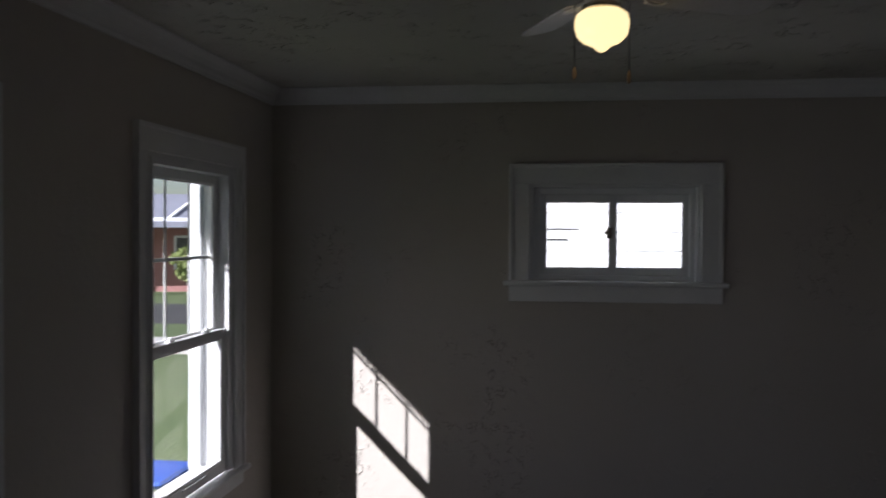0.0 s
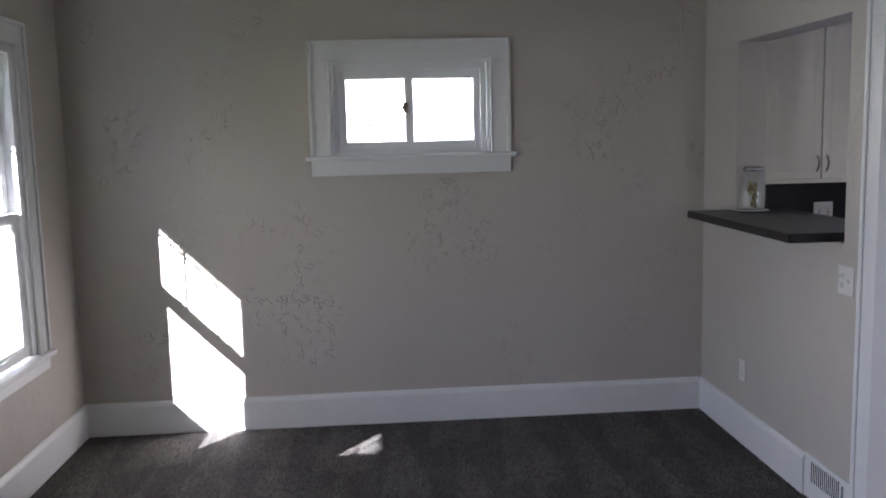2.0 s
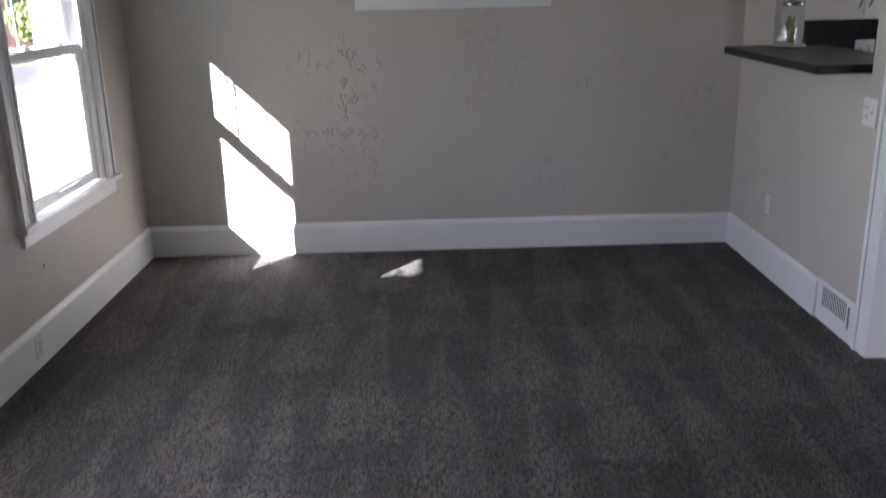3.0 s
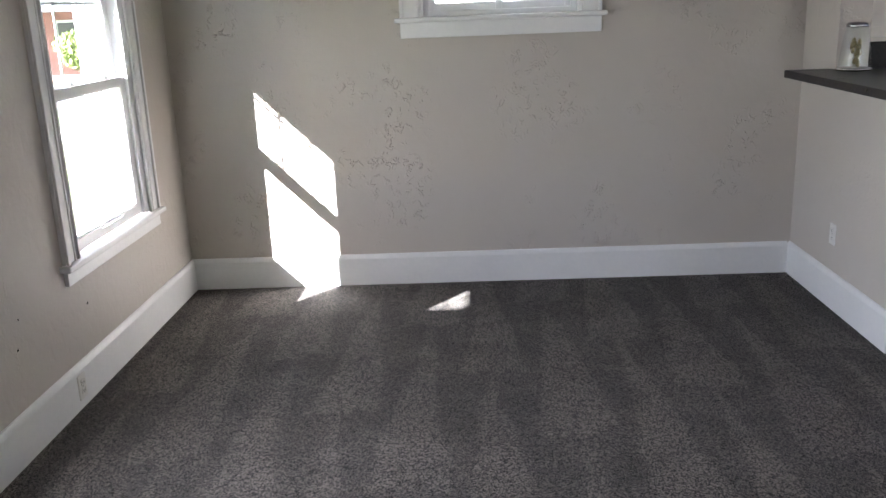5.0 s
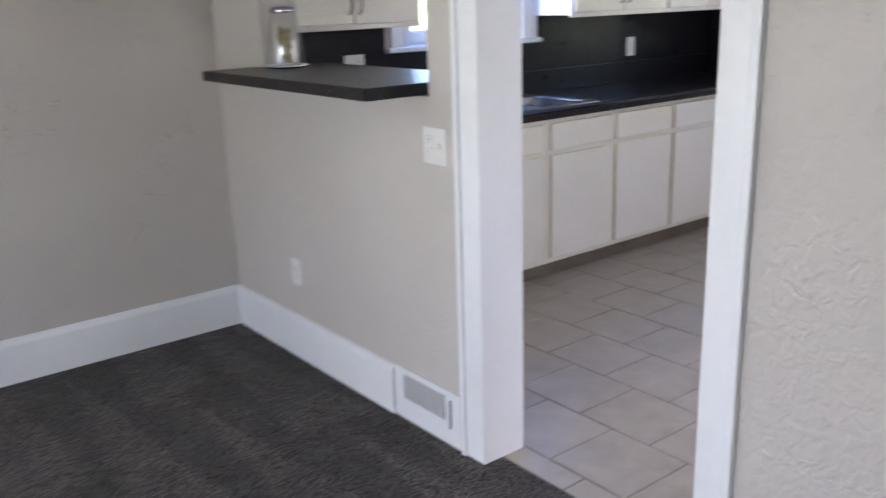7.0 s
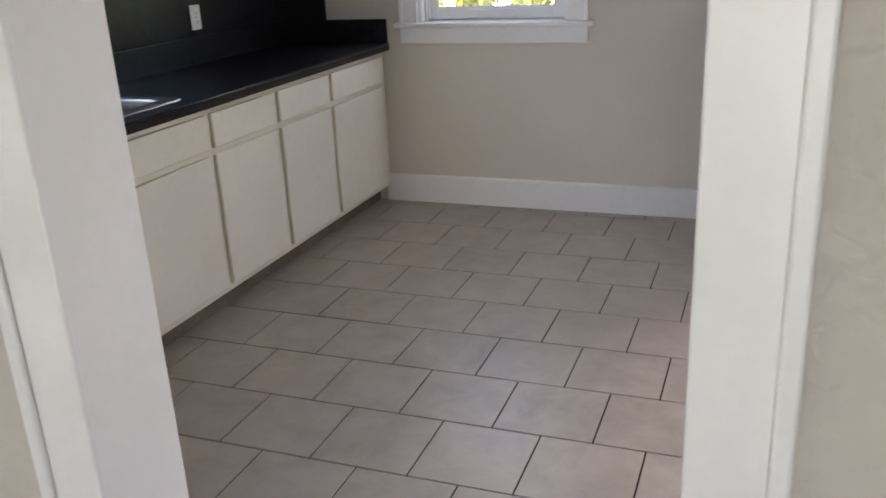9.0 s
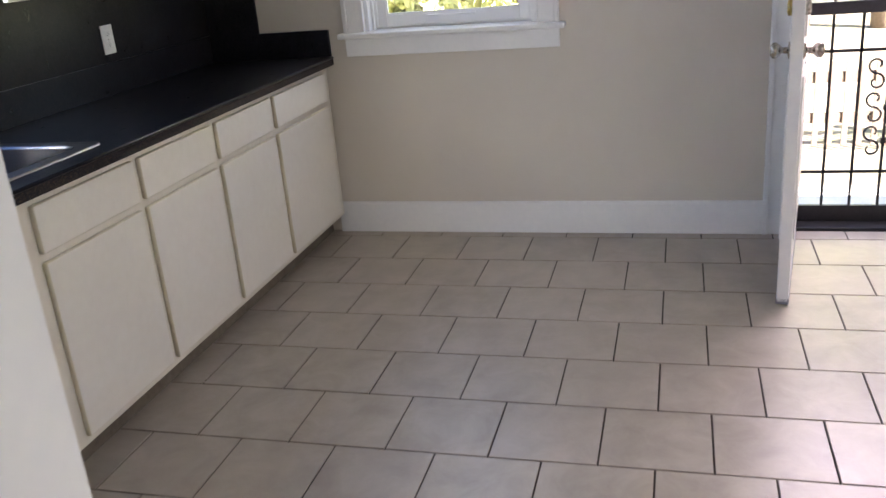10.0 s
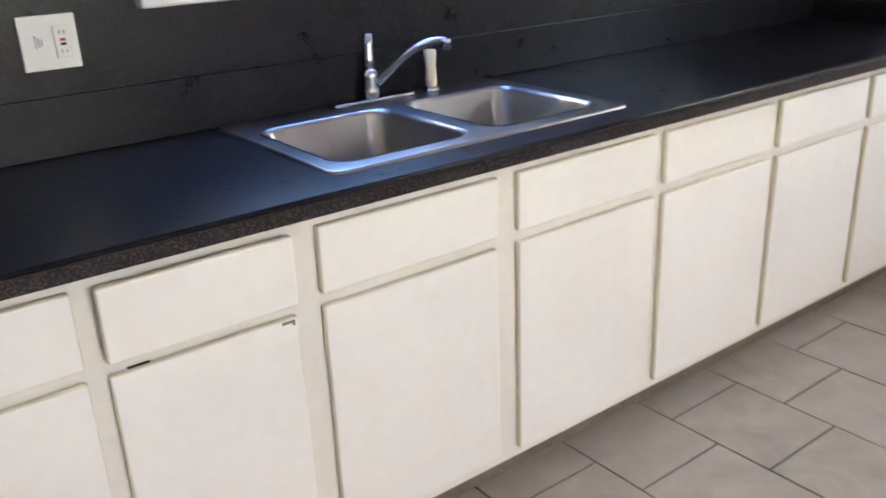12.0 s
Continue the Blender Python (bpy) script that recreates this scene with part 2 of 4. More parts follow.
CONCRETE = surface("concrete", (0.38, 0.37, 0.35), (0.48, 0.47, 0.45), 0.85, big=0.8, fine=50, depth=0.002)
ROOFING = surface("slate_shingle", (0.19, 0.20, 0.25), (0.27, 0.28, 0.34), 0.85, big=1, fine=25, depth=0.006)
BRICKRED = surface("muted_red_brick", (0.32, 0.15, 0.14), (0.42, 0.22, 0.21), 0.85, big=1, fine=22, depth=0.006)
DARKGLASS = surface("dark_window", (0.03, 0.035, 0.045), (0.06, 0.065, 0.08), 0.15, big=1, fine=10)
BARK = surface("bark", (0.09, 0.065, 0.045), (0.17, 0.13, 0.10), 0.9, big=3, fine=25, depth=0.01)
LEAF_GOLD = surface("autumn_leaves", (0.42, 0.16, 0.03), (0.60, 0.30, 0.06), 0.7, big=0.9, fine=9)
LEAF_GREEN = surface("yellow_green_leaves", (0.47, 0.51, 0.23), (0.63, 0.63, 0.35), 0.7, big=0.9, fine=9)
LEAF_BUSH = surface("bush_leaves", (0.10, 0.15, 0.04), (0.24, 0.27, 0.09), 0.7, big=0.9, fine=9)
TARP = surface("blue_tarp", (0.03, 0.09, 0.42), (0.06, 0.15, 0.55), 0.45, big=3, fine=25, depth=0.003)
FENCE_WOOD = surface("weathered_wood", (0.05, 0.034, 0.025), (0.095, 0.066, 0.05), 0.85, big=2, fine=30, depth=0.002, stretch=(4, 4, 0.5))


# ---- builders ----
def finish(name, bm, mat, parent=None, label="", smooth=False):
    me = bpy.data.meshes.new(name)
    bmesh.ops.recalc_face_normals(bm, faces=bm.faces[:])
    bm.to_mesh(me)
    bm.free()
    me.materials.append(mat)
    if smooth:
        for p in me.polygons:
            p.use_smooth = True
    ob = new(name, me)
    if parent is not None:
        ob.parent = parent
    if label:
        ob["label"] = label
    return ob


def part(name, bm, mat, parent, label="", smooth=False):
    return finish(name, bm, mat, parent, label, smooth)


def thing(name, label, category, at=(0, 0, 0), group="", kind=""):
    e = new(name)
    e.location = at
    e.empty_display_size = 0.05
    return tagged(e, label, category, group, kind)


def add_box(bm, lo, hi, bevel=0.0, seg=2):
    lo, hi = Vector(lo), Vector(hi)
    m = Matrix.Translation((lo + hi) / 2) @ Matrix.Diagonal((*(hi - lo), 1))
    vs = bmesh.ops.create_cube(bm, size=1, matrix=m)["verts"]
    if bevel:
        es = list({e for v in vs for e in v.link_edges})
        bmesh.ops.bevel(bm, geom=es, offset=bevel, segments=seg, affect="EDGES", profile=0.5)
    return bm


def boxes(*items, bevel=0.0, seg=2):
    bm = bmesh.new()
    for lo, hi in items:
        add_box(bm, [min(a, b) for a, b in zip(lo, hi)], [max(a, b) for a, b in zip(lo, hi)], bevel, seg)
    return bm


def box(lo, hi, bevel=0.0, seg=2):
    return boxes((lo, hi), bevel=bevel, seg=seg)


def lathe(profile, n=32, at=(0, 0, 0)):
    bm = bmesh.new()
    rings = []
    for r, z in profile:
        rings.append([bm.verts.new((at[0] + r * math.cos(2 * math.pi * i / n), at[1] + r * math.sin(2 * math.pi * i / n), at[2] + z)) for i in range(n)])
    for a, b in zip(rings, rings[1:]):
        for i in range(n):
            bm.faces.new((a[i], a[(i + 1) % n], b[(i + 1) % n], b[i]))
    if profile[0][0] > 1e-4:
        bm.faces.new(rings[0])
    if profile[-1][0] > 1e-4:
        bm.faces.new(rings[-1])
    bmesh.ops.remove_doubles(bm, verts=bm.verts[:], dist=1e-5)
    return bm


def tube(points, r, n=12, taper=None):
    bm = bmesh.new()
    pts = [Vector(p) for p in points]
    rings = []
    for i, p in enumerate(pts):
        d = (pts[min(i + 1, len(pts) - 1)] - pts[max(i - 1, 0)]).normalized()
        side = d.cross(Vector((0, 0, 1))) if abs(d.z) < 0.95 else d.cross(Vector((1, 0, 0)))
        side.normalize()
        up = side.cross(d)
        rr = r if taper is None else r + (taper - r) * i / (len(pts) - 1)
        rings.append([bm.verts.new(p + rr * (math.cos(a) * side + math.sin(a) * up)) for a in (2 * math.pi * k / n for k in range(n))])
    for a, b in zip(rings, rings[1:]):
        for i in range(n):
            bm.faces.new((a[i], a[(i + 1) % n], b[(i + 1) % n], b[i]))
    bm.faces.new(rings[0])
    bm.faces.new(rings[-1])
    return bm


def wall(name, mat, axis, inner, outer, u0, u1, z0, z1, holes=()):
    """A wall of real thickness across one axis, with rectangular openings (u0, u1, z0, z1) through it."""
    us = sorted({u0, u1, *[h[0] for h in holes], *[h[1] for h in holes]})
    zs = sorted({z0, z1, *[h[2] for h in holes], *[h[3] for h in holes]})
    bm = bmesh.new()

    def p(d, u, z):
        return (d, u, z) if axis == "x" else (u, d, z)

    def solid(i, j):
        if not (0 <= i < len(us) - 1 and 0 <= j < len(zs) - 1):
            return False
        cu, cz = (us[i] + us[i + 1]) / 2, (zs[j] + zs[j + 1]) / 2
        return not any(h[0] < cu < h[1] and h[2] < cz < h[3] for h in holes)

    for i in range(len(us) - 1):
        for j in range(len(zs) - 1):
            if not solid(i, j):
                continue
            a, b, c, d = us[i], us[i + 1], zs[j], zs[j + 1]
            quads = [[p(q, a, c), p(q, b, c), p(q, b, d), p(q, a, d)] for q in (inner, outer)]
            for di, dj, (s, t) in ((-1, 0, ((a, c), (a, d))), (1, 0, ((b, c), (b, d))), (0, -1, ((a, c), (b, c))), (0, 1, ((a, d), (b, d)))):
                if not solid(i + di, j + dj):
                    quads.append([p(inner, *s), p(inner, *t), p(outer, *t), p(outer, *s)])
            for q in quads:
                bm.faces.new([bm.verts.new(v) for v in q])
    bmesh.ops.remove_doubles(bm, verts=bm.verts[:], dist=1e-5)
    return tagged(finish(name, bm, mat), kind="structure")


def moulding(section, axis, u0, u1, base, sign):
    """A straight moulding: section of (out from wall, z), run along the other axis from u0 to u1."""
    bm = bmesh.new()
    ends = []
    for u in (u0, u1):
        ends.append([bm.verts.new((base + sign * o, u, z) if axis == "x" else (u, base + sign * o, z)) for o, z in section])
    n = len(section)
    for i in range(n):
        bm.faces.new((ends[0][i], ends[0][(i + 1) % n], ends[1][(i + 1) % n], ends[1][i]))
    bm.faces.new(ends[0])
    bm.faces.new(ends[1])
    return bm


def mapper(axis, inner, sign):
    """Wall coordinates: u along the wall, d out into the room, z up."""
    if axis == "x":
        return lambda u, d, z: (inner + sign * d, u, z)
    return lambda u, d, z: (u, inner + sign * d, z)


def wbox(f, *items, bevel=0.0, seg=2):
    return boxes(*[(f(*a), f(*b)) for a, b in items], bevel=bevel, seg=seg)


# ---- structure ----
XL, XE, YK, ZC = -3.68, 3.78, 0.06, 2.67
W1 = (-1.525, -0.575, 0.64, 2.185)
W2 = (-3.43, -2.55, 0.64, 2.185)
NW = (-2.195, -1.275, 1.595, 2.13)
SW = (1.10, 1.945, 1.262, 2.12)
KW = (0.7, 1.9, 0.95, 2.12)
EW = (-1.664, -0.816, 1.04, 2.12)
DOORWAY = (-2.656, -1.806, -0.1, 2.128)
CLEAR = (-2.638, -1.824, 0.0, 2.11)
HATCH = (-1.572, -0.457, 1.205, 2.15)
BACKDOOR = (-3.64, -2.80, -0.1, 2.06)


def below(o):
    """The rough opening, which reaches down under the sill."""
    return (o[0], o[1], o[2] - 0.027, o[3])


wall("wall_north", PLASTER, "y", 0.0, 0.24, XL - 0.16, 0.085, -0.1, 2.75, [below(NW)])
wall("wall_kitchen_north", KITCHEN_PAINT, "y", YK, 0.24, 0.085, XE + 0.2, -0.1, 2.75, [below(SW)])
on_west = [wall("wall_west", PLASTER_SOFT, "x", XL, XL - 0.16, -7.0, 0.0, -0.1, 2.75, [below(W1), below(W2)])]
wall("wall_divider", PLASTER_SOFT, "x", 0.0, 0.165, -2.3, 0.0, -0.1, 2.75, [(-2.3, *DOORWAY[1:]), HATCH])
wall("wall_divider_south", PLASTER_ROUGH, "x", 0.0, 0.165, -7.0, -2.3, -0.1, 2.75, [(DOORWAY[0], -2.3, *DOORWAY[2:])])
wall("wall_east", KITCHEN_PAINT, "x", XE, XE + 0.2, -4.6, YK, -0.1, 2.75, [below(EW), BACKDOOR])
wall("wall_south", PLASTER, "y", -7.0, -7.2, XL - 0.16, 0.165, -0.1, 2.75)
wall("wall_kitchen_south", KITCHEN_PAINT, "y", -4.6, -4.8, 0.165, XE + 0.2, -0.1, 2.75, [below(KW)])
tagged(finish("ceiling_dining", box((XL - 0.12, -7.0, ZC), (0, 0, 2.75)), CEILING), kind="structure")
tagged(finish("ceiling_kitchen", box((0.165, -4.6, ZC), (XE, YK, 2.75)), CEILING), kind="structure")
tagged(finish("roof", box((-4.775, -7.4, 2.755), (XE + 0.4, 0.30, 2.86)), ROOFING), kind="structure")
tagged(finish("floor_carpet", box((XL - 0.12, -7.0, -0.1), (0.072, 0, 0)), CARPET), kind="structure")
kitchen_floor = tagged(finish("floor_kitchen", box((0.072, -4.6, -0.1), (XE + 0.07, YK, -0.005)), GROUT), kind="structure")

# baseboards: tall flat board with an eased top edge
BASE = [(0, 0), (0.019, 0), (0.019, 0.168), (0.014, 0.182), (0.008, 0.192), (0, 0.195)]
for axis, u0, u1, inner, sign in (("y", XL - 0.02, -0.019, 0.0, -1), ("x", -7.0, 0.0, XL, 1), ("x", -1.312, 0.0, 0.0, -1),
                                  ("x", -7.0, -2.749, 0.0, -1)):
    board = tagged(finish("baseboard", moulding(BASE, axis, u0, u1, inner, sign), TRIM), kind="structure")
    if inner == XL:
        on_west.append(board)
BASEK = [(0, 0), (0.02, 0), (0.02, 0.152), (0.012, 0.160), (0, 0.163)]
tagged(finish("baseboard", moulding(BASEK, "x", -2.702, -0.565, XE, -1), TRIM), kind="structure")
tagged(finish("baseboard", moulding(BASEK, "x", -4.6, -3.742, XE, -1), TRIM), kind="structure")

# crown moulding with a cove between two fillets
CROWN = [(0, 2.585), (0.012, 2.585), (0.016, 2.60), (0.026, 2.607), (0.034, 2.625), (0.052, 2.645), (0.072, 2.654),
         (0.078, 2.660), (0.09, 2.662), (0.09, ZC), (0, ZC)]
for axis, u0, u1, inner, sign in (("y", XL, 0.0, 0.0, -1), ("x", -7.0, 0.0, XL, 1), ("x", -7.0, 0.0, 0.0, -1)):
    cornice = tagged(finish("crown_moulding", moulding(CROWN, axis, u0, u1, inner, sign), TRIM), kind="structure")
    if inner == XL:
        on_west.append(cornice)


def casing(root, f, o, w=0.108, stool=True, apron=True, low=0.115):
    """Flat casing boards with a raised outer band, stool and apron, round the opening o."""
    u0, u1, z0, z1 = o
    head = 0.112
    foot = z0 if stool else 0.0
    for a, b in ((u0 - w, u0), (u1, u1 + w)):
        part("side_casing", wbox(f, ((a, 0, foot), (b, 0.019, z1 + 0.0)), bevel=0.003), TRIM, root)
        edge = a if b == u0 else b
        s = 1 if b == u0 else -1
        part("backband", wbox(f, ((edge, 0.019, foot), (edge + s * 0.022, 0.032, z1 + head)), bevel=0.004), TRIM, root)
        ins = u0 if b == u0 else u1
        part("casing_bead", wbox(f, ((ins, 0.019, foot), (ins - s * 0.012, 0.025, z1)), bevel=0.003), TRIM, root)
    part("head_casing", wbox(f, ((u0 - w, 0, z1), (u1 + w, 0.019, z1 + head)), bevel=0.003), TRIM, root)
    part("backband", wbox(f, ((u0 - w + 0.022, 0.019, z1 + head - 0.02), (u1 + w - 0.022, 0.032, z1 + head)), bevel=0.004), TRIM, root)
    if stool:
        part("window_sill", wbox(f, ((u0 - w - 0.03, -0.1, z0 - 0.028), (u1 + w + 0.03, 0.05, z0)), bevel=0.008, seg=3), TRIM, root)
    if stool and apron:
        part("apron", wbox(f, ((u0 - w, 0, z0 - low), (u1 + w, 0.02, z0 - 0.028)), bevel=0.003), TRIM, root)


def jamb_liner(root, f, o, d0, d1, th=0.02, sill=False):
    u0, u1, z0, z1 = o
    part("side_jamb", wbox(f, ((u0, d0, z0), (u0 + th, d1, z1)), bevel=0.002), TRIM, root)
    part("side_jamb", wbox(f, ((u1 - th, d0, z0), (u1, d1, z1)), bevel=0.002), TRIM, root)
    part("head_jamb", wbox(f, ((u0 + th, d0, z1 - th), (u1 - th, d1, z1)), bevel=0.002), TRIM, root)
    if sill:
        part("sloping_sill", wbox(f, ((u0 + th, d0, z0), (u1 - th, d1, z0 + 0.018)), bevel=0.002), TRIM, root)


def pane(root, f, u0, u1, z0, z1, d):
    p = part("pane", wbox(f, ((u0, d - 0.002, z0), (u1, d + 0.002, z1))), GLASS, root)
    return p


def sash(root, f, u0, u1, z0, z1, d, stile=0.045, top=0.045, bottom=0.05, th=0.03, muntins=(0, 0), name="sash"):
    """One sash: stiles, rails, a glazing bead, a pane and muntins."""
    s = part(name, wbox(f, ((u0, d, z0), (u0 + stile, d + th, z1)), ((u1 - stile, d, z0), (u1, d + th, z1)),
                        ((u0 + stile, d, z1 - top), (u1 - stile, d + th, z1)), ((u0 + stile, d, z0), (u1 - stile, d + th, z0 + bottom)),
                        bevel=0.003), VINYL, root)
    a, b, c, e = u0 + stile, u1 - stile, z0 + bottom, z1 - top
    part("glazing_bead", wbox(f, ((a, d + 0.012, c), (a + 0.008, d + 0.026, e)), ((b - 0.008, d + 0.012, c), (b, d + 0.026, e)),
                              ((a, d + 0.012, e - 0.008), (b, d + 0.026, e)), ((a, d + 0.012, c), (b, d + 0.026, c + 0.008)), bevel=0.002), VINYL, s)
    pane(s, f, a, b, c, e, d + 0.014)
    nu, nz = muntins
    for i in range(1, nu + 1):
        m = a + (b - a) * i / (nu + 1)
        part("muntin", wbox(f, ((m - 0.008, d + 0.006, c), (m + 0.008, d + 0.012, e)), bevel=0.002), VINYL, s)
    for i in range(1, nz + 1):
        m = c + (e - c) * i / (nz + 1)
        part("muntin", wbox(f, ((a, d + 0.005, m - 0.008), (b, d + 0.011, m + 0.008)), bevel=0.002), VINYL, s)
    return s


def double_hung(name, f, o, label, muntins=(2, 1), locks=True, w=0.108, apron=True, fore=0.0, near=0.045, far=0.045, stile=0.045):
    root = thing(name, label, "window", kind="structure")
    u0, u1, z0, z1 = o
    casing(root, f, o, w, True, apron, 0.095 if z1 > 2.15 else 0.115)
    jamb_liner(root, f, o, -0.158, 0.0)
    part("sloping_sill", wbox(f, ((u0 + 0.02, -0.19, z0 - 0.012), (u1 - 0.02, -0.1, z0 + 0.012)), bevel=0.004), TRIM, root)
    a, b = u0 + near, u1 - far
    back, face = -0.15 + fore, -0.06 + fore
    part("window_frame", wbox(f, ((u0 + 0.02, back, z0 + 0.012), (a, face, z1 - 0.02)), ((b, back, z0 + 0.012), (u1 - 0.02, face, z1 - 0.02)),
                              ((a, back, z1 - 0.05), (b, face, z1 - 0.02)), bevel=0.002), VINYL, root)
    part("stop_bead", wbox(f, ((u0 + 0.02, face + 0.002, z0), (u0 + 0.034, face + 0.018, z1 - 0.02)), ((u1 - 0.034, face + 0.002, z0), (u1 - 0.02, face + 0.018, z1 - 0.02)), bevel=0.003), TRIM, root)
    part("storm_track", wbox(f, ((u1 - 0.05, -0.165, z0 + 0.012), (u1 - 0.02, -0.152, z1 - 0.02)), bevel=0.002), ALUMINIUM, root, "dull aluminium storm window track")
    mid = (z0 + z1) / 2 - 0.066 if z1 > 2.15 else (z0 + z1) / 2 - 0.02
    sash(root, f, a, b, mid - 0.015, z1 - 0.05, back + 0.005, stile, muntins=muntins, bottom=0.04, name="upper_sash")
    low = sash(root, f, a, b, z0 + 0.012, mid + 0.025, back + 0.045, stile, top=0.045, bottom=0.055, name="lower_sash")
    if locks:
        for q in (0.3, 0.7):
            u = u0 + (u1 - u0) * q
            part("sash_lock", wbox(f, ((u - 0.03, back + 0.045, mid + 0.025), (u + 0.03, back + 0.068, mid + 0.034)), ((u - 0.008, back + 0.05, mid + 0.034), (u + 0.022, back + 0.062, mid + 0.046)), bevel=0.003), VINYL, low)
    part("lift_rail", wbox(f, (((u0 + u1) / 2 - 0.12, back + 0.075, z0 + 0.05), ((u0 + u1) / 2 + 0.12, back + 0.088, z0 + 0.06)), bevel=0.003), VINYL, low)
    return root


west = mapper("x", XL, 1)
on_west.append(double_hung("window_1", west, W1, "white double-hung window with gridded upper sash, sunlit", w=0.092, fore=0.07, near=0.03, far=0.09, stile=0.05))
on_west.append(double_hung("window_2", west, W2, "white double-hung window with painted wood casing"))
window_light(XL - 0.08, (W2[0] + W2[1]) / 2, 1.12, 0.8, 0.9, (1, 0.12, -0.4), 2.2, (0.97, 0.96, 0.98), 140)

# small sliding window, high in the north wall
north = mapper("y", 0.0, -1)
slider = thing("window_3", "small white sliding window with wide painted casing", "window", kind="structure")
casing(slider, north, NW, 0.116)
jamb_liner(slider, north, NW, -0.23, 0.0)
u0, u1, z0, z1 = NW
part("window_frame", wbox(north, ((u0 + 0.02, -0.12, z0), (u0 + 0.05, -0.045, z1 - 0.02)), ((u1 - 0.05, -0.12, z0), (u1 - 0.02, -0.045, z1 - 0.02)),
                          ((u0 + 0.05, -0.12, z1 - 0.055), (u1 - 0.05, -0.045, z1 - 0.02)), ((u0 + 0.05, -0.12, z0), (u1 - 0.05, -0.045, z0 + 0.03)), bevel=0.003), VINYL, slider)
sash(slider, north, u0 + 0.05, -1.722, z0 + 0.03, z1 - 0.055, -0.078, 0.034, 0.04, 0.036, 0.026, name="sliding_sash")
sash(slider, north, -1.752, u1 - 0.05, z0 + 0.03, z1 - 0.055, -0.112, 0.030, 0.04, 0.036, 0.026, name="fixed_sash")
part("sash_latch", wbox(north, ((-1.775, -0.052, 1.83), (-1.745, -0.036, 1.89)), ((-1.785, -0.045, 1.85), (-1.768, -0.028, 1.87)), bevel=0.004), NICKEL, slider)

# kitchen windows
kn = mapper("y", YK, -1)
ke = mapper("x", XE, -1)
sinkwin = double_hung("window_4", kn, SW, "white window over the kitchen sink", (0, 0), apron=False)
eastwin = double_hung("window_5", ke, EW, "white double-hung window in beige kitchen wall", (0, 0))

ksouth = mapper("y", -4.6, 1)
# unseen south window, added to hold a fill lamp
double_hung("unseen_window_6", ksouth, KW, "added white double-hung window, out of view, for fill light", (0, 0))
# fill lamp aimed down to brighten the base cabinet fronts
window_light(1.3, -4.62, 1.55, 1.1, 1.0, (0.0, 1, -0.9), 0.7, (0.97, 0.91, 0.92), 105)

# cased opening to the kitchen
doorway = thing("doorway_1", "white painted cased opening to the kitchen", "doorway", kind="structure")
dv = mapper("x", 0.0, -1)
for a, b, edge in ((CLEAR[0] - 0.108, CLEAR[0], CLEAR[0] - 0.108), (CLEAR[1], CLEAR[1] + 0.108, CLEAR[1] + 0.108 - 0.024)):
    part("side_casing", wbox(dv, ((a, 0, 0), (b, 0.012, 2.11)), bevel=0.003), TRIM, doorway)
    part("backband", wbox(dv, ((edge, 0.012, 0), (edge + 0.024, 0.024, 2.222)), bevel=0.005), TRIM, doorway)
part("head_casing", wbox(dv, ((CLEAR[0] - 0.108, 0, 2.11), (CLEAR[1] + 0.108, 0.012, 2.222)), bevel=0.003), TRIM, doorway)
part("side_jamb", box((-0.003, CLEAR[1], 0), (0.170, DOORWAY[1], 2.11), 0.002), TRIM, doorway)
part("side_jamb", box((-0.003, DOORWAY[0], -0.003), (0.170, CLEAR[0], 2.11), 0.002), TRIM, doorway)
part("head_jamb", box((-0.003, DOORWAY[0], 2.11), (0.170, DOORWAY[1], 2.128), 0.002), TRIM, doorway)
dk = mapper("x", 0.165, 1)
for a, b in ((-2.753, -2.648), (-1.812, -1.707)):
    part("side_casing", wbox(dk, ((a, 0, 0), (b, 0.012, 2.12)), bevel=0.003), TRIM, doorway)
part("head_casing", wbox(dk, ((-2.753, 0, 2.12), (-1.707, 0.012, 2.23)), bevel=0.003), TRIM, doorway)

# ---- dining room things ----
bar = thing("bar_top", "dark laminate bar top resting in the kitchen hatch", "bar counter")
part("slab", box((-0.238, -1.568, 1.212), (0.298, -0.462, 1.252), 0.003), LAMINATE, bar)
part("overhang_end", box((-0.238, -0.4605, 1.212), (-0.002, -0.385, 1.252), 0.003), LAMINATE, bar)

part("edge_band", box((-0.2402, -1.568, 1.214), (-0.2382, -0.385, 1.250), 0.0008), LAMINATE_EDGE, bar, "brown speckled edge strip")

JX, JY, JZ = 0.052, -0.557, 1.252
plate = finish("saucer", lathe([(0.0, 0), (0.07, 0), (0.095, 0.007), (0.093, 0.009), (0.07, 0.004), (0.0, 0.004)], 36, (JX, JY, JZ)), CHROME, smooth=True)
tagged(plate, "shiny metal plate on the bar top", "saucer")
jar = thing("glass_jar", "clear glass canister with silver lid on a plate", "jar", (JX, JY, JZ + 0.004))
part("body", lathe([(0.0, 0.001), (0.080, 0.001), (0.082, 0.006), (0.071, 0.11), (0.058, 0.19), (0.050, 0.214)], 40), JAR_GLASS, jar, smooth=True)
part("base_ring", lathe([(0.083, 0.0), (0.085, 0.004), (0.083, 0.009), (0.080, 0.009), (0.079, 0.0)], 40), PLASTIC, jar, smooth=True)
part("lid", lathe([(0.0, 0.214), (0.052, 0.214), (0.054, 0.218), (0.053, 0.228), (0.044, 0.237), (0.0, 0.239)], 32), CHROME, jar, "polished silver lid", True)
fill_bm = bmesh.new()
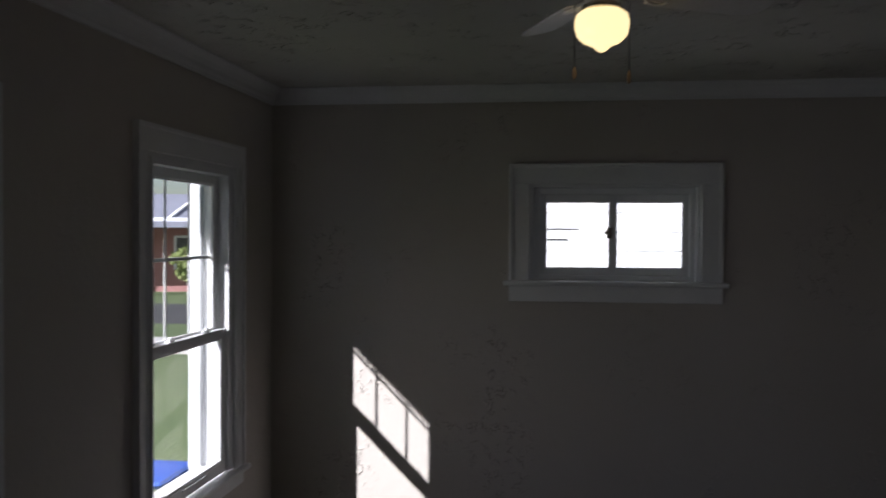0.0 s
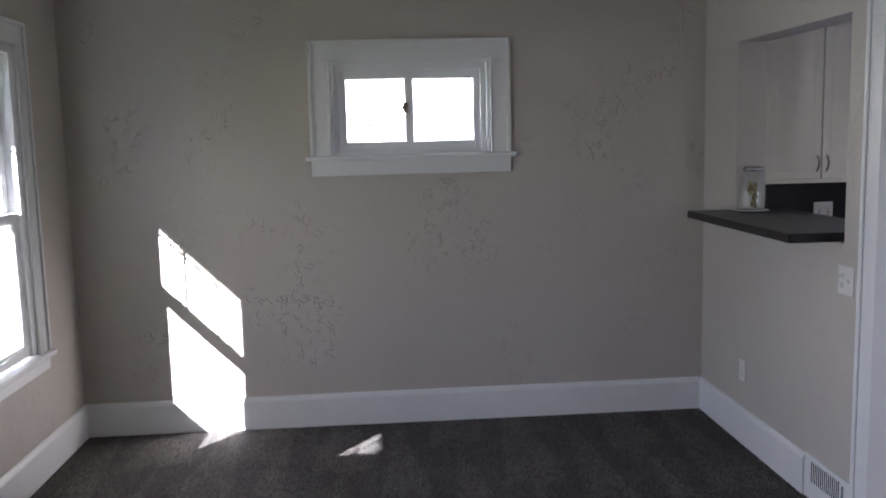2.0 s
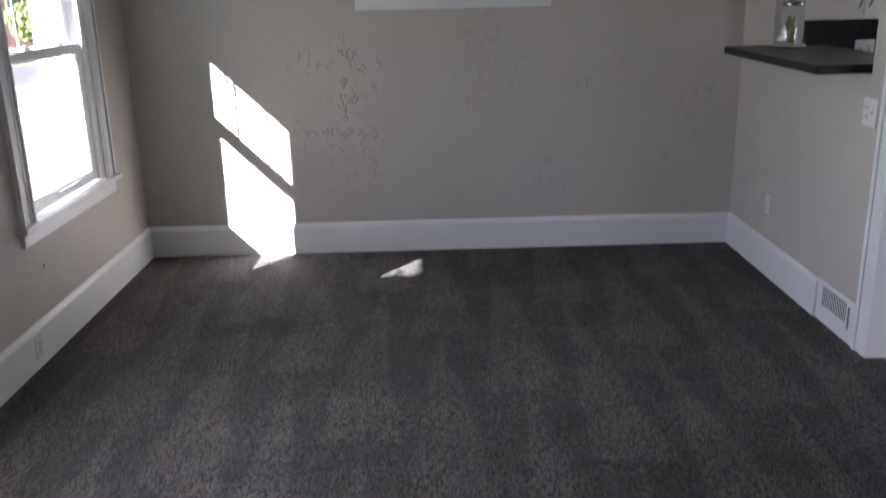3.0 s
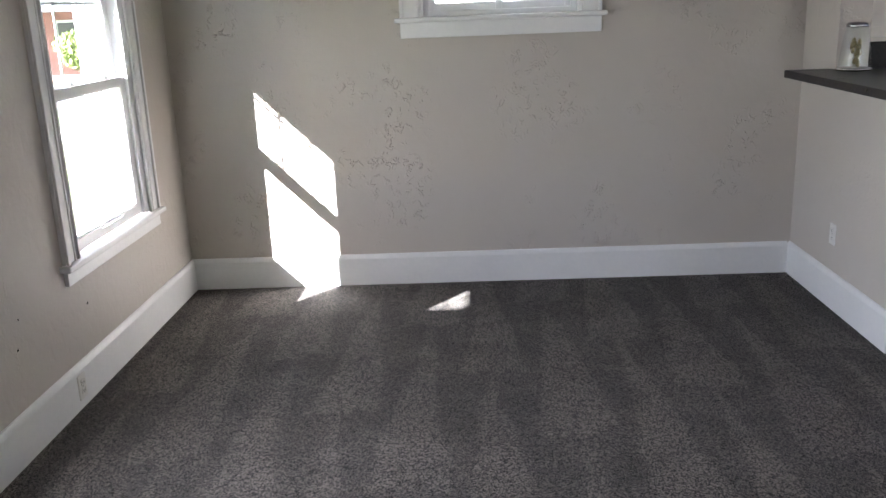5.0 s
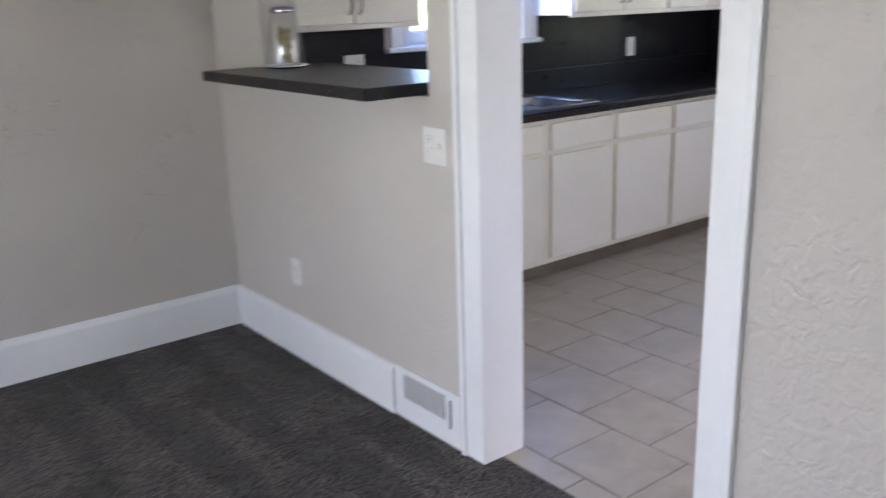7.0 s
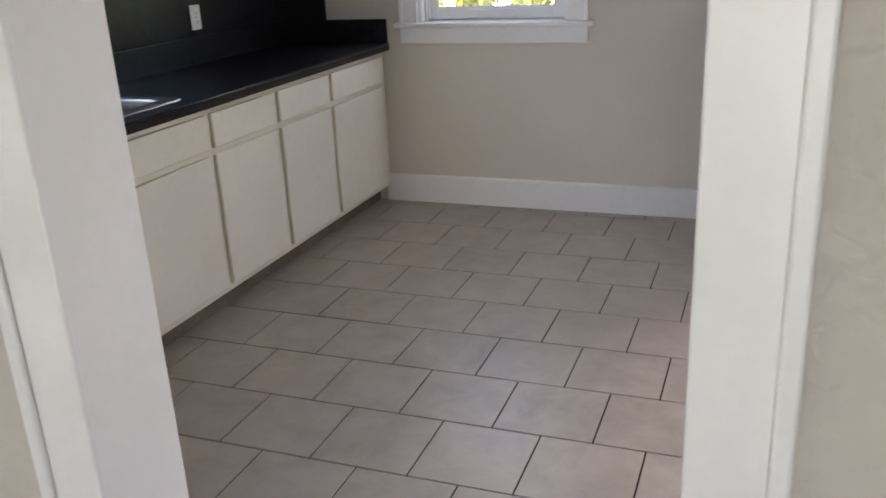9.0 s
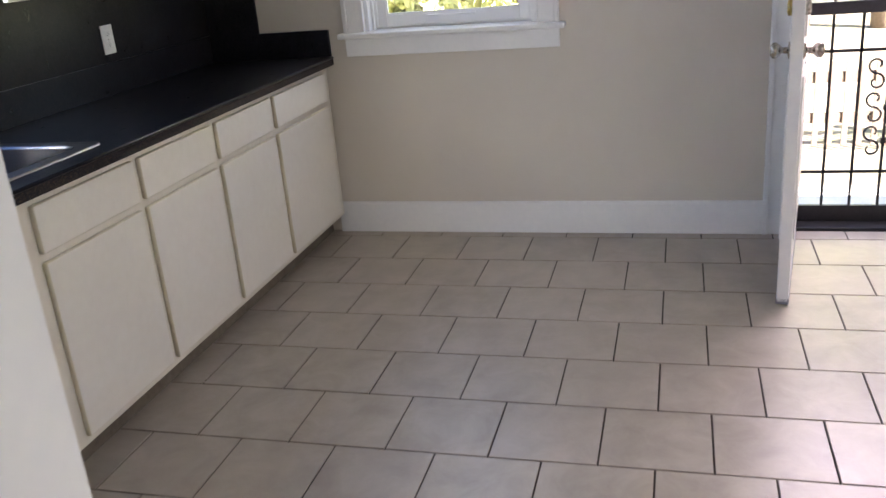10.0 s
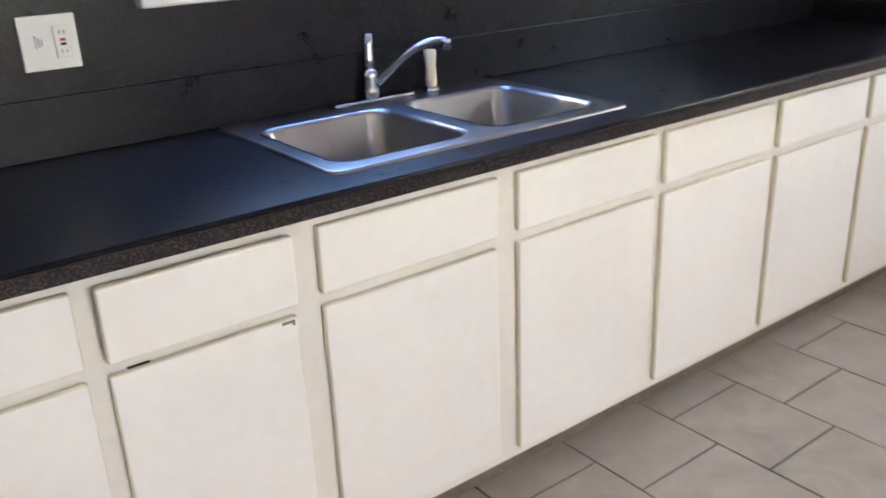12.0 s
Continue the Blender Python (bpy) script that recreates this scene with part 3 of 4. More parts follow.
for i in range(22):
    a, h = random.uniform(0, 6.28), random.uniform(0.015, 0.15)
    r = random.uniform(0.002, 0.028)
    bmesh.ops.create_icosphere(fill_bm, subdivisions=1, radius=random.uniform(0.007, 0.014), matrix=Matrix.Translation((r * math.cos(a), r * math.sin(a), h)) @ Matrix.Diagonal((1, 1, random.uniform(1.0, 2.2), 1)))
part("filling", fill_bm, PASTA, jar, "yellowish dried filling", True)


def duplex_face(root, f, u, z, face=PLASTIC):
    for dz in (-0.02, 0.02):
        s = part("socket", wbox(f, ((u - 0.016, 0.006, z + dz - 0.013), (u + 0.016, 0.0085, z + dz + 0.013)), bevel=0.004), face, root)
        part("slot", wbox(f, ((u - 0.007, 0.0085, z + dz - 0.004), (u - 0.005, 0.009, z + dz + 0.005)), ((u + 0.005, 0.0085, z + dz - 0.004), (u + 0.007, 0.009, z + dz + 0.005)),
                          ((u - 0.002, 0.0085, z + dz - 0.010), (u + 0.002, 0.009, z + dz - 0.007))), BLACK, s)


def outlet(f, u, z, label, w=0.07, h=0.115):
    o = thing("wall_outlet", label, "outlet")
    part("cover_plate", wbox(f, ((u - w / 2, 0, z - h / 2), (u + w / 2, 0.006, z + h / 2)), bevel=0.002), PLASTIC, o)
    duplex_face(o, f, u, z)
    part("screw", wbox(f, ((u - 0.003, 0.006, z - 0.003), (u + 0.003, 0.0075, z + 0.003)), bevel=0.001), NICKEL, o)
    return o


outlet(dv, -0.60, 0.395, "white duplex outlet low on the hatch wall")
wb = mapper("x", XL + 0.019, 1)
low_outlet = outlet(wb, -1.655, 0.098, "white duplex outlet set in the baseboard")
combo = thing("switch_plate", "white plate with outlet and light switch", "switch plate")
part("cover_plate", wbox(dv, ((-1.662, 0, 0.992), (-1.542, 0.006, 1.112)), bevel=0.002), PLASTIC, combo)
duplex_face(combo, dv, -1.575, 1.052)
part("toggle", wbox(dv, ((-1.632, 0.006, 1.044), (-1.622, 0.016, 1.062)), bevel=0.002), PLASTIC, combo)

for y, z, s in ((-1.443, 0.413, 0.006), (-2.022, 0.546, 0.004), (-2.06, 0.435, 0.005)):
    hole = finish("nail_hole", wbox(west, ((y - s, 0.0, z - s), (y + s, 0.0012, z + s)), bevel=0.0004), BLACK)
    tagged(hole, "dark nail hole in the plaster", "nail hole", kind="structure")
    on_west.append(hole)
on_west.append(low_outlet)

# the west wall runs a little out of square with the rest
SKEW = Matrix.Translation((XL, 0, 0)) @ Matrix.Rotation(radians(-0.75), 4, "Z") @ Matrix.Translation((-XL, 0, 0))
for ob in on_west:
    ob.matrix_basis = SKEW @ ob.matrix_basis

vent = thing("floor_register", "painted baseboard heating register with vertical slots", "vent")
part("cover_plate", wbox(dv, ((-1.70, 0.0, 0.0), (-1.318, 0.012, 0.205)), bevel=0.003), TRIM, vent)
part("lever", wbox(dv, ((-1.656, 0.012, 0.07), (-1.650, 0.02, 0.175)), bevel=0.001), GREY_INK, vent)
for i in range(15):
    u = -1.385 - i * 0.0165
    part("slot", wbox(dv, ((u - 0.0036, 0.0122, 0.088), (u + 0.0036, 0.0126, 0.183))), BLACK, vent)

# ceiling fan with school-house light
FAN = (-1.925, -2.40)
fan = thing("ceiling_fan", "white four-blade ceiling fan with lit globe", "ceiling fan", (*FAN, -0.01))
part("canopy", lathe([(0.0, 2.679), (0.085, 2.679), (0.085, 2.655), (0.07, 2.642), (0.0, 2.64)], 32), TRIM, fan, smooth=True)
part("motor", lathe([(0.0, 2.64), (0.06, 2.64), (0.105, 2.63), (0.115, 2.61), (0.115, 2.57), (0.1, 2.55), (0.055, 2.545), (0.0, 2.545)], 36), TRIM, fan, smooth=True)
part("switch_housing", lathe([(0.0, 2.545), (0.048, 2.545), (0.052, 2.53), (0.048, 2.505), (0.044, 2.5), (0.0, 2.5)], 32), TRIM, fan, smooth=True)
part("light_fitter", lathe([(0.0, 2.5), (0.04, 2.5), (0.052, 2.494), (0.054, 2.484), (0.05, 2.48), (0.0, 2.48)], 32), NICKEL, fan, smooth=True)
part("globe", lathe([(0.046, 2.480), (0.058, 2.477), (0.070, 2.468), (0.075, 2.450), (0.074, 2.430), (0.069, 2.412), (0.060, 2.400), (0.048, 2.391), (0.034, 2.386), (0.024, 2.380), (0.012, 2.369), (0.0, 2.364)], 40), GLOBE, fan, "lit cream opal glass globe", True)
blade_bm = bmesh.new()
outline = [(0.15, -0.045), (0.20, -0.053), (0.45, -0.064), (0.495, -0.058), (0.52, -0.035), (0.525, 0.0), (0.52, 0.035), (0.495, 0.058), (0.45, 0.064), (0.20, 0.053), (0.15, 0.045)]
for dz in (0.0, 0.006):
    blade_bm.faces.new([blade_bm.verts.new((x, y, dz)) for x, y in outline])
blade_bm.verts.ensure_lookup_table()
n = len(outline)
for i in range(n):
    blade_bm.faces.new((blade_bm.verts[i], blade_bm.verts[(i + 1) % n], blade_bm.verts[n + (i + 1) % n], blade_bm.verts[n + i]))
blade = part("blade", blade_bm, FANBLADE, fan)
iron_bm = boxes(((0.08, -0.012, -0.004), (0.15, 0.012, 0.002)), bevel=0.002)
for s in (-1, 1):
    loop = [(0.13, s * 0.006, -0.003), (0.15, s * 0.022, -0.004), (0.175, s * 0.036, -0.003), (0.2, s * 0.034, -0.002), (0.21, s * 0.018, -0.002), (0.195, s * 0.006, -0.003), (0.165, s * 0.002, -0.003)]
    t = tube(loop, 0.0045, 8)
    me = bpy.data.meshes.new("loop")
    t.to_mesh(me)
    t.free()
    iron_bm.from_mesh(me)
    bpy.data.meshes.remove(me)
iron = part("blade_iron", iron_bm, TRIM, fan, smooth=True)
for k in range(4):
    m = Matrix.Translation((0, 0, 2.528)) @ Matrix.Rotation(radians(22 + 90 * k), 4, "Z") @ Matrix.Rotation(radians(-13), 4, "X")
    for src in (blade, iron):
        ob = src if k == 0 else src.copy()
        if k:
            scene.collection.objects.link(ob)
        ob.matrix_basis = m
for dx, low in ((-0.074, 2.292), (0.074, 2.278)):
    chain = part("pull_chain", tube([(dx * 0.7, 0, 2.51), (dx, 0, 2.5), (dx, 0, low + 0.035)], 0.0014, 6), IRON, fan)
    part("fob", lathe([(0.0, low + 0.036), (0.003, low + 0.034), (0.006, low + 0.02), (0.006, low + 0.008), (0.003, low), (0.0, low)], 12, (dx, 0, 0)), WOODGRIP, chain, "wooden pull fob", True)

# ---- kitchen things ----
FRONT, KICK = -0.588, -0.515
EDGES = [0.19, 0.585, 1.007, 1.525, 2.041, 2.56, 3.078, 3.76]


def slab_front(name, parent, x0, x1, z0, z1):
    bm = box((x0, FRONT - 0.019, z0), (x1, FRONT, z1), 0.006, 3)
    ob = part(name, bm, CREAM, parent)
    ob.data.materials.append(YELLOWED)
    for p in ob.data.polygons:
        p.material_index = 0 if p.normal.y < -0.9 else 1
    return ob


for i, (a, b) in enumerate(zip(EDGES, EDGES[1:])):
    rs = 0.06 if i in (1, 2) else 0.028
    if i == 6:
        rs = 0.09
    note = "cream painted base cabinet with slab door and drawer"
    if i in (2, 3):
        note = "cream base cabinet under the sink with chipped edges"
    unit = thing("base_cabinet", note, "cabinet", group="base cabinets under the worktop")
    hi = 0.74 if i in (2, 3) else 0.887
    part("body", boxes(((a, FRONT + 0.019, 0.10), (a + 0.018, 0.05, hi)), ((b - 0.018, FRONT + 0.019, 0.10), (b, 0.05, hi)),
                       ((a + 0.018, FRONT + 0.019, 0.10), (b - 0.018, 0.05, 0.118))), CREAM_EDGE, unit)
    part("face_frame", boxes(((a, FRONT, 0.10), (a + 0.028, FRONT + 0.019, 0.887)), ((b - rs, FRONT, 0.10), (b, FRONT + 0.019, 0.887)),
                             ((a + 0.028, FRONT, 0.845), (b - rs, FRONT + 0.019, 0.887)), ((a + 0.028, FRONT, 0.68), (b - rs, FRONT + 0.019, 0.74)),
                             ((a + 0.028, FRONT, 0.10), (b - rs, FRONT + 0.019, 0.135))), CREAM_EDGE, unit)
    part("back_panel", box((a + 0.018, 0.03, 0.118), (b - 0.018, 0.04, hi)), CREAM_EDGE, unit)
    x0, x1 = a + 0.013, b - 0.022
    if i == 6:
        x1 = 3.69
    if i in (1, 2):
        x1 = b - 0.045
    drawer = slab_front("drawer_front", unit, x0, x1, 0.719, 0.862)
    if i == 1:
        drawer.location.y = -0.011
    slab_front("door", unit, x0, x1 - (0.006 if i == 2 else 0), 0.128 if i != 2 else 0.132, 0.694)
    if i == 1:
        part("chip", boxes(((0.925, FRONT - 0.0196, 0.683), (0.952, FRONT - 0.0188, 0.689)), ((0.947, FRONT - 0.0196, 0.677), (0.953, FRONT - 0.0188, 0.689))), TOEKICK, unit, "chipped dark corner")
        part("nail_hole", box((0.963, FRONT - 0.001, 0.774), (0.966, FRONT + 0.001, 0.778)), BLACK, unit)
        # black strip paints the shade between door and drawer
        part("gap_shade", box((0.632, FRONT - 0.010, 0.694), (0.672, FRONT - 0.002, 0.6950)), BLACK, unit, "black strip for a gap's shade")
    if i == 2:
        # painted shade line again, at this drawer's lower edge
        part("gap_shade", box((1.16, FRONT - 0.012, 0.7222), (1.33, FRONT - 0.004, 0.7235)), BLACK, unit, "black strip for a gap's shade")
    # dark brown board set back below the doors
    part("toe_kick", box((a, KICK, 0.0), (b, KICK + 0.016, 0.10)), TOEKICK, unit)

SK = (1.10, 1.988, -0.542, 0.034)
top = thing("worktop", "black laminate worktop with speckled front edge", "worktop")
CT0, CT1 = 0.888, 0.93
for lo, hi in (((0.17, -0.625, CT0), (SK[0] + 0.02, 0.052, CT1)), ((SK[1] - 0.02, -0.625, CT0), (3.776, 0.052, CT1)),
                   ((SK[0] + 0.02, -0.625, CT0), (SK[1] - 0.02, SK[2] + 0.02, CT1)), ((SK[0] + 0.02, SK[3] - 0.015, CT0), (SK[1] - 0.02, 0.052, CT1))):
    part("slab_section", box(lo, hi), LAMINATE, top)
part("front_nosing", tube([(0.17, -0.6255, CT1 - 0.006), (3.776, -0.6255, CT1 - 0.006)], 0.006, 10), LAMINATE, top, smooth=True)
part("edge_band", box((0.17, -0.6275, CT0), (3.776, -0.6252, CT1 - 0.006), 0.0008), LAMINATE_EDGE, top, "brown speckled edge strip")
part("low_backsplash", box((0.17, 0.036, CT1 + 0.001), (3.776, 0.050, 1.065), 0.002), LAMINATE, top)
part("end_splash", box((3.756, -0.622, CT1 + 0.001), (3.776, -0.246, 1.062), 0.002), LAMINATE, top)
splash = thing("backsplash", "black laminate wall panel behind the worktop", "backsplash")
part("panel", boxes(((0.17, 0.040, 1.066), (SW[0] - 0.142, 0.056, 1.388)), ((SW[0] - 0.142, 0.040, 1.066), (SW[1] + 0.142, 0.056, SW[2] - 0.030)),
                    ((SW[1] + 0.142, 0.040, 1.066), (3.776, 0.056, 1.388))), LAMINATE, splash)
part("side_panel", box((3.762, -0.244, CT1 + 0.001), (3.777, 0.035, 1.388), 0.001), LAMINATE, splash)


def rounded_ring(x0, x1, y0, y1, r, n=6):
    pts = []
    for cx, cy, a0 in ((x1 - r, y1 - r, 0), (x0 + r, y1 - r, 90), (x0 + r, y0 + r, 180), (x1 - r, y0 + r, 270)):
        for k in range(n + 1):
            a = radians(a0 + 90 * k / n)
            pts.append((cx + r * math.cos(a), cy + r * math.sin(a)))
    return pts


def skin(rings, close_last=True):
    bm = bmesh.new()
    vs = [[bm.verts.new(p) for p in ring] for ring in rings]
    n = len(vs[0])
    for a, b in zip(vs, vs[1:]):
        for i in range(n):
            bm.faces.new((a[i], a[(i + 1) % n], b[(i + 1) % n], b[i]))
    if close_last:
        bm.faces.new(vs[-1])
    return bm


sink = thing("kitchen_sink", "double-bowl stainless steel sink set in the worktop", "sink")
bowls = ((1.150, 1.524, -0.484, -0.082), (1.576, 1.946, -0.484, -0.082))
ZS = CT1 + 0.004
edges_x = [SK[0] + 0.012, bowls[0][0], bowls[0][1], bowls[1][0], bowls[1][1], SK[1] - 0.012]
edges_y = [SK[2] + 0.012, bowls[0][2], bowls[0][3], SK[3] - 0.012]
bm = bmesh.new()
for i in range(5):
    for j in range(3):
        if i in (1, 3) and j == 1:
            continue
        q = [(edges_x[i], edges_y[j]), (edges_x[i + 1], edges_y[j]), (edges_x[i + 1], edges_y[j + 1]), (edges_x[i], edges_y[j + 1])]
        bm.faces.new([bm.verts.new((x, y, ZS)) for x, y in q])
bmesh.ops.remove_doubles(bm, verts=bm.verts[:], dist=1e-5)
for x0, x1, y0, y1 in bowls:
    cx, cy = (x0 + x1) / 2, (y0 + y1) / 2
    for ex, ey, a0 in ((x1, y1, 0), (x0, y1, 90), (x0, y0, 180), (x1, y0, 270)):
        ccx, ccy = ex - math.copysign(0.055, ex - cx), ey - math.copysign(0.055, ey - cy)
        arc = [bm.verts.new((ccx + 0.056 * math.cos(radians(a0 + 15 * k)), ccy + 0.056 * math.sin(radians(a0 + 15 * k)), ZS)) for k in range(7)]
        hub = bm.verts.new((ex, ey, ZS))
        for p, q in zip(arc, arc[1:]):
            bm.faces.new((hub, p, q))
bmesh.ops.remove_doubles(bm, verts=bm.verts[:], dist=1e-5)
part("deck", bm, STEEL, sink)
part("rim", skin([[(x, y, CT1 - 0.001) for x, y in rounded_ring(SK[0], SK[1], SK[2], SK[3], 0.035)],
                  [(x, y, ZS + 0.002) for x, y in rounded_ring(SK[0] + 0.003, SK[1] - 0.003, SK[2] + 0.003, SK[3] - 0.003, 0.033)],
                  [(x, y, ZS + 0.003) for x, y in rounded_ring(SK[0] + 0.008, SK[1] - 0.008, SK[2] + 0.008, SK[3] - 0.008, 0.03)],
                  [(x, y, ZS - 0.0005) for x, y in rounded_ring(SK[0] + 0.02, SK[1] - 0.02, SK[2] + 0.02, SK[3] - 0.02, 0.02)]], False), STEEL, sink, smooth=True)
for x0, x1, y0, y1 in bowls:
    cx, cy = (x0 + x1) / 2, (y0 + y1) / 2
    levels = [(0.0, ZS + 0.0015, 0.055), (0.004, ZS + 0.0005, 0.053), (0.010, ZS - 0.010, 0.05), (0.018, ZS - 0.12, 0.05), (0.034, ZS - 0.150, 0.05), (0.075, ZS - 0.158, 0.06)]
    bowl = part("bowl", skin([[(x, y, z) for x, y in rounded_ring(x0 + d, x1 - d, y0 + d, y1 - d, r)] for d, z, r in levels]), STEEL, sink, smooth=True)
    part("drain", lathe([(0.0, ZS - 0.153), (0.03, ZS - 0.153), (0.042, ZS - 0.150), (0.045, ZS - 0.156), (0.0, ZS - 0.157)], 24, (cx, cy, 0)), CHROME, bowl, smooth=True)

faucet = thing("faucet", "chrome single-lever kitchen faucet on the sink deck", "faucet")
FX, FY, FZ = 1.547, 0.004, ZS
part("base_plate", box((FX - 0.13, FY - 0.027, FZ), (FX + 0.13, FY + 0.027, FZ + 0.012), 0.0055, 3), CHROME, faucet, smooth=True)
part("body", lathe([(0.0, 0.012), (0.027, 0.012), (0.025, 0.03), (0.022, 0.06), (0.024, 0.075), (0.020, 0.088), (0.0, 0.09)], 28, (FX, FY, FZ)), CHROME, faucet, smooth=True)
part("lever", tube([(FX, FY, FZ + 0.085), (FX + 0.002, FY + 0.004, FZ + 0.115), (FX + 0.004, FY + 0.005, FZ + 0.15), (FX + 0.006, FY + 0.006, FZ + 0.182)], 0.0165, 14, 0.0135), CHROME, faucet, smooth=True)
sp = []
for k in range(13):
    u = k / 12
    sp.append((FX + 0.012 + 0.135 * u, FY - 0.015 - 0.14 * u, FZ + 0.045 + 0.116 * math.sin(u * 1.75)))
part("spout", tube(sp, 0.0095, 14, 0.011), CHROME, faucet, smooth=True)
tip = sp[-1]
part("aerator", lathe([(0.0, 0.006), (0.014, 0.006), (0.015, 0.0), (0.013, -0.022), (0.0, -0.022)], 20, tip), CHROME, faucet, smooth=True)
sprayer = thing("side_sprayer", "yellowed plastic side sprayer with chrome collar", "sprayer")
SX, SY = 1.750, 0.0
part("collar", lathe([(0.0, 0), (0.026, 0), (0.024, 0.008), (0.017, 0.014), (0.0, 0.014)], 24, (SX, SY, ZS)), CHROME, sprayer, "chrome collar", True)
part("handle", lathe([(0.0, 0.014), (0.015, 0.014), (0.0165, 0.03), (0.0145, 0.07), (0.018, 0.10), (0.017, 0.115), (0.0, 0.118)], 24, (SX, SY, ZS)), BONE, sprayer, smooth=True)


def arch_pull(parent, x, z, y, h=0.09):
    pts = [(x, y - 0.026 * math.sin(math.pi * k / 8), z - h / 2 + h * k / 8) for k in range(9)]
    return part("handle", tube(pts, 0.005, 8), NICKEL, parent, "satin nickel arched pull", True)


def upper_cabinet(x0, x1, doors, label, pulls):
    """Wall cabinet with raised-panel doors."""
    y0, z0, z1 = -0.255, 1.388, 2.32
    u = thing("wall_cabinet", label, "cabinet", group="kitchen wall cabinets")
    part("body", box((x0, y0, z0), (x1, YK - 0.001, z1), 0.003), VINYL, u)
    for (a, b), px in zip(doors, pulls):
        d = part("door", box((a, y0 - 0.02, z0 + 0.014), (b, y0 - 0.001, z1 - 0.014), 0.004), CREAM, u)
        part("recess", boxes(((a + 0.045, y0 - 0.023, z0 + 0.059), (a + 0.053, y0 - 0.02, z1 - 0.059)), ((b - 0.053, y0 - 0.023, z0 + 0.059), (b - 0.045, y0 - 0.02, z1 - 0.059)),
                             ((a + 0.053, y0 - 0.023, z0 + 0.059), (b - 0.053, y0 - 0.02, z0 + 0.067)), ((a + 0.053, y0 - 0.023, z1 - 0.067), (b - 0.053, y0 - 0.02, z1 - 0.059)), bevel=0.0012), CREAM, d)
        arch_pull(d, px, z0 + 0.10, y0 - 0.02)
    part("bottom_rail", box((x0, y0 - 0.004, z0 - 0.012), (x1, y0 + 0.016, z0 + 0.012), 0.003), CREAM, u)
    return u


upper_cabinet(0.17, 0.968, ((0.195, 0.572), (0.580, 0.955)), "cream wall cabinet with two panelled doors beside the sink window", (0.548, 0.604))
upper_cabinet(2.045, 2.89, ((2.06, 2.477), (2.485, 2.877)), "cream wall cabinet with white side panel above the worktop", (2.453, 2.509))
upper_cabinet(2.893, 3.774, ((2.908, 3.33), (3.338, 3.76)), "cream wall cabinet in the corner above the worktop", (3.306, 3.362))

ks = mapper("y", 0.040, -1)
gfci = thing("wall_outlet", "white two-gang plate with safety outlet and blank", "outlet")
part("cover_plate", wbox(ks, ((0.699, 0, 1.124), (0.819, 0.006, 1.240)), bevel=0.002), PLASTIC, gfci)
g = part("safety_socket", wbox(ks, ((0.769, 0.006, 1.147), (0.803, 0.010, 1.217)), bevel=0.002), PLASTIC, gfci)
part("reset_button", wbox(ks, ((0.780, 0.010, 1.183), (0.792, 0.012, 1.189)), bevel=0.001), RED, g, "red reset button")
part("test_button", wbox(ks, ((0.780, 0.010, 1.174), (0.792, 0.012, 1.180)), bevel=0.001), BLACK, g, "black test button")
for z in (1.162, 1.202):
    part("slot", wbox(ks, ((0.780, 0.010, z - 0.004), (0.782, 0.0105, z + 0.004)), ((0.790, 0.010, z - 0.004), (0.792, 0.0105, z + 0.004))), BLACK, g)
part("status_light", wbox(ks, ((0.795, 0.010, 1.153), (0.799, 0.0112, 1.156))), LED, g, "green status light")
for k in range(3):
    part("ink_mark", wbox(ks, ((0.729 + 0.006 * k, 0.006, 1.171 + 0.003 * k), (0.732 + 0.006 * k, 0.0063, 1.199 - 0.004 * k))), GREY_INK, gfci)
outlet(ks, 2.922, 1.160, "white outlet on the black backsplash", 0.078, 0.12)

# open back door, swung into the kitchen
DH = Vector((3.752, -2.828, 0.012))
door = thing("door_1", "white panelled back door standing open", "door", DH)
door.rotation_euler = (0, 0, radians(180 - 8.2))
part("slab", boxes(((0.0, -0.022, 0), (0.822, 0.022, 2.03)), bevel=0.003), TRIM, door)
for s in (-1, 1):
    for a, b, c, d in ((0.11, 0.375, 0.22, 0.86), (0.447, 0.712, 0.22, 0.86), (0.11, 0.375, 1.0, 1.62), (0.447, 0.712, 1.0, 1.62), (0.11, 0.375, 1.72, 1.92), (0.447, 0.712, 1.72, 1.92)):
        part("panel", boxes(((a, s * 0.022, c), (b, s * 0.029, d)), bevel=0.005) if s > 0 else boxes(((a, -0.029, c), (b, -0.022, d)), bevel=0.005), TRIM, door)
    k = part("knob", lathe([(0.0, 0.0), (0.032, 0.0), (0.03, 0.006), (0.012, 0.01), (0.011, 0.028), (0.02, 0.036), (0.029, 0.048), (0.028, 0.06), (0.018, 0.068), (0.0, 0.07)], 24), NICKEL, door, "satin nickel door knob", True)
    k.matrix_basis = pose(0.762, s * 0.022, 0.962, -90 * s)
    b = part("deadbolt", lathe([(0.0, 0.0), (0.031, 0.0), (0.029, 0.014), (0.018, 0.018), (0.0, 0.018)], 24), BRASS if s < 0 else NICKEL, door, "", True)
    b.matrix_basis = pose(0.762, s * 0.022, 1.112, -90 * s)
part("door_shoe", box((0.0, -0.024, -0.008), (0.822, 0.024, 0.016), 0.002), GREY_INK, door, "worn grey rubber door shoe")
for z in (0.25, 1.0, 1.8):
    part("hinge", box((-0.012, 0.014, z - 0.045), (0.006, 0.028, z + 0.045), 0.002), BRASS, door)
bd = mapper("x", XE, -1)
frame1 = thing("door_frame_1", "white painted back door frame", "door frame", kind="structure")
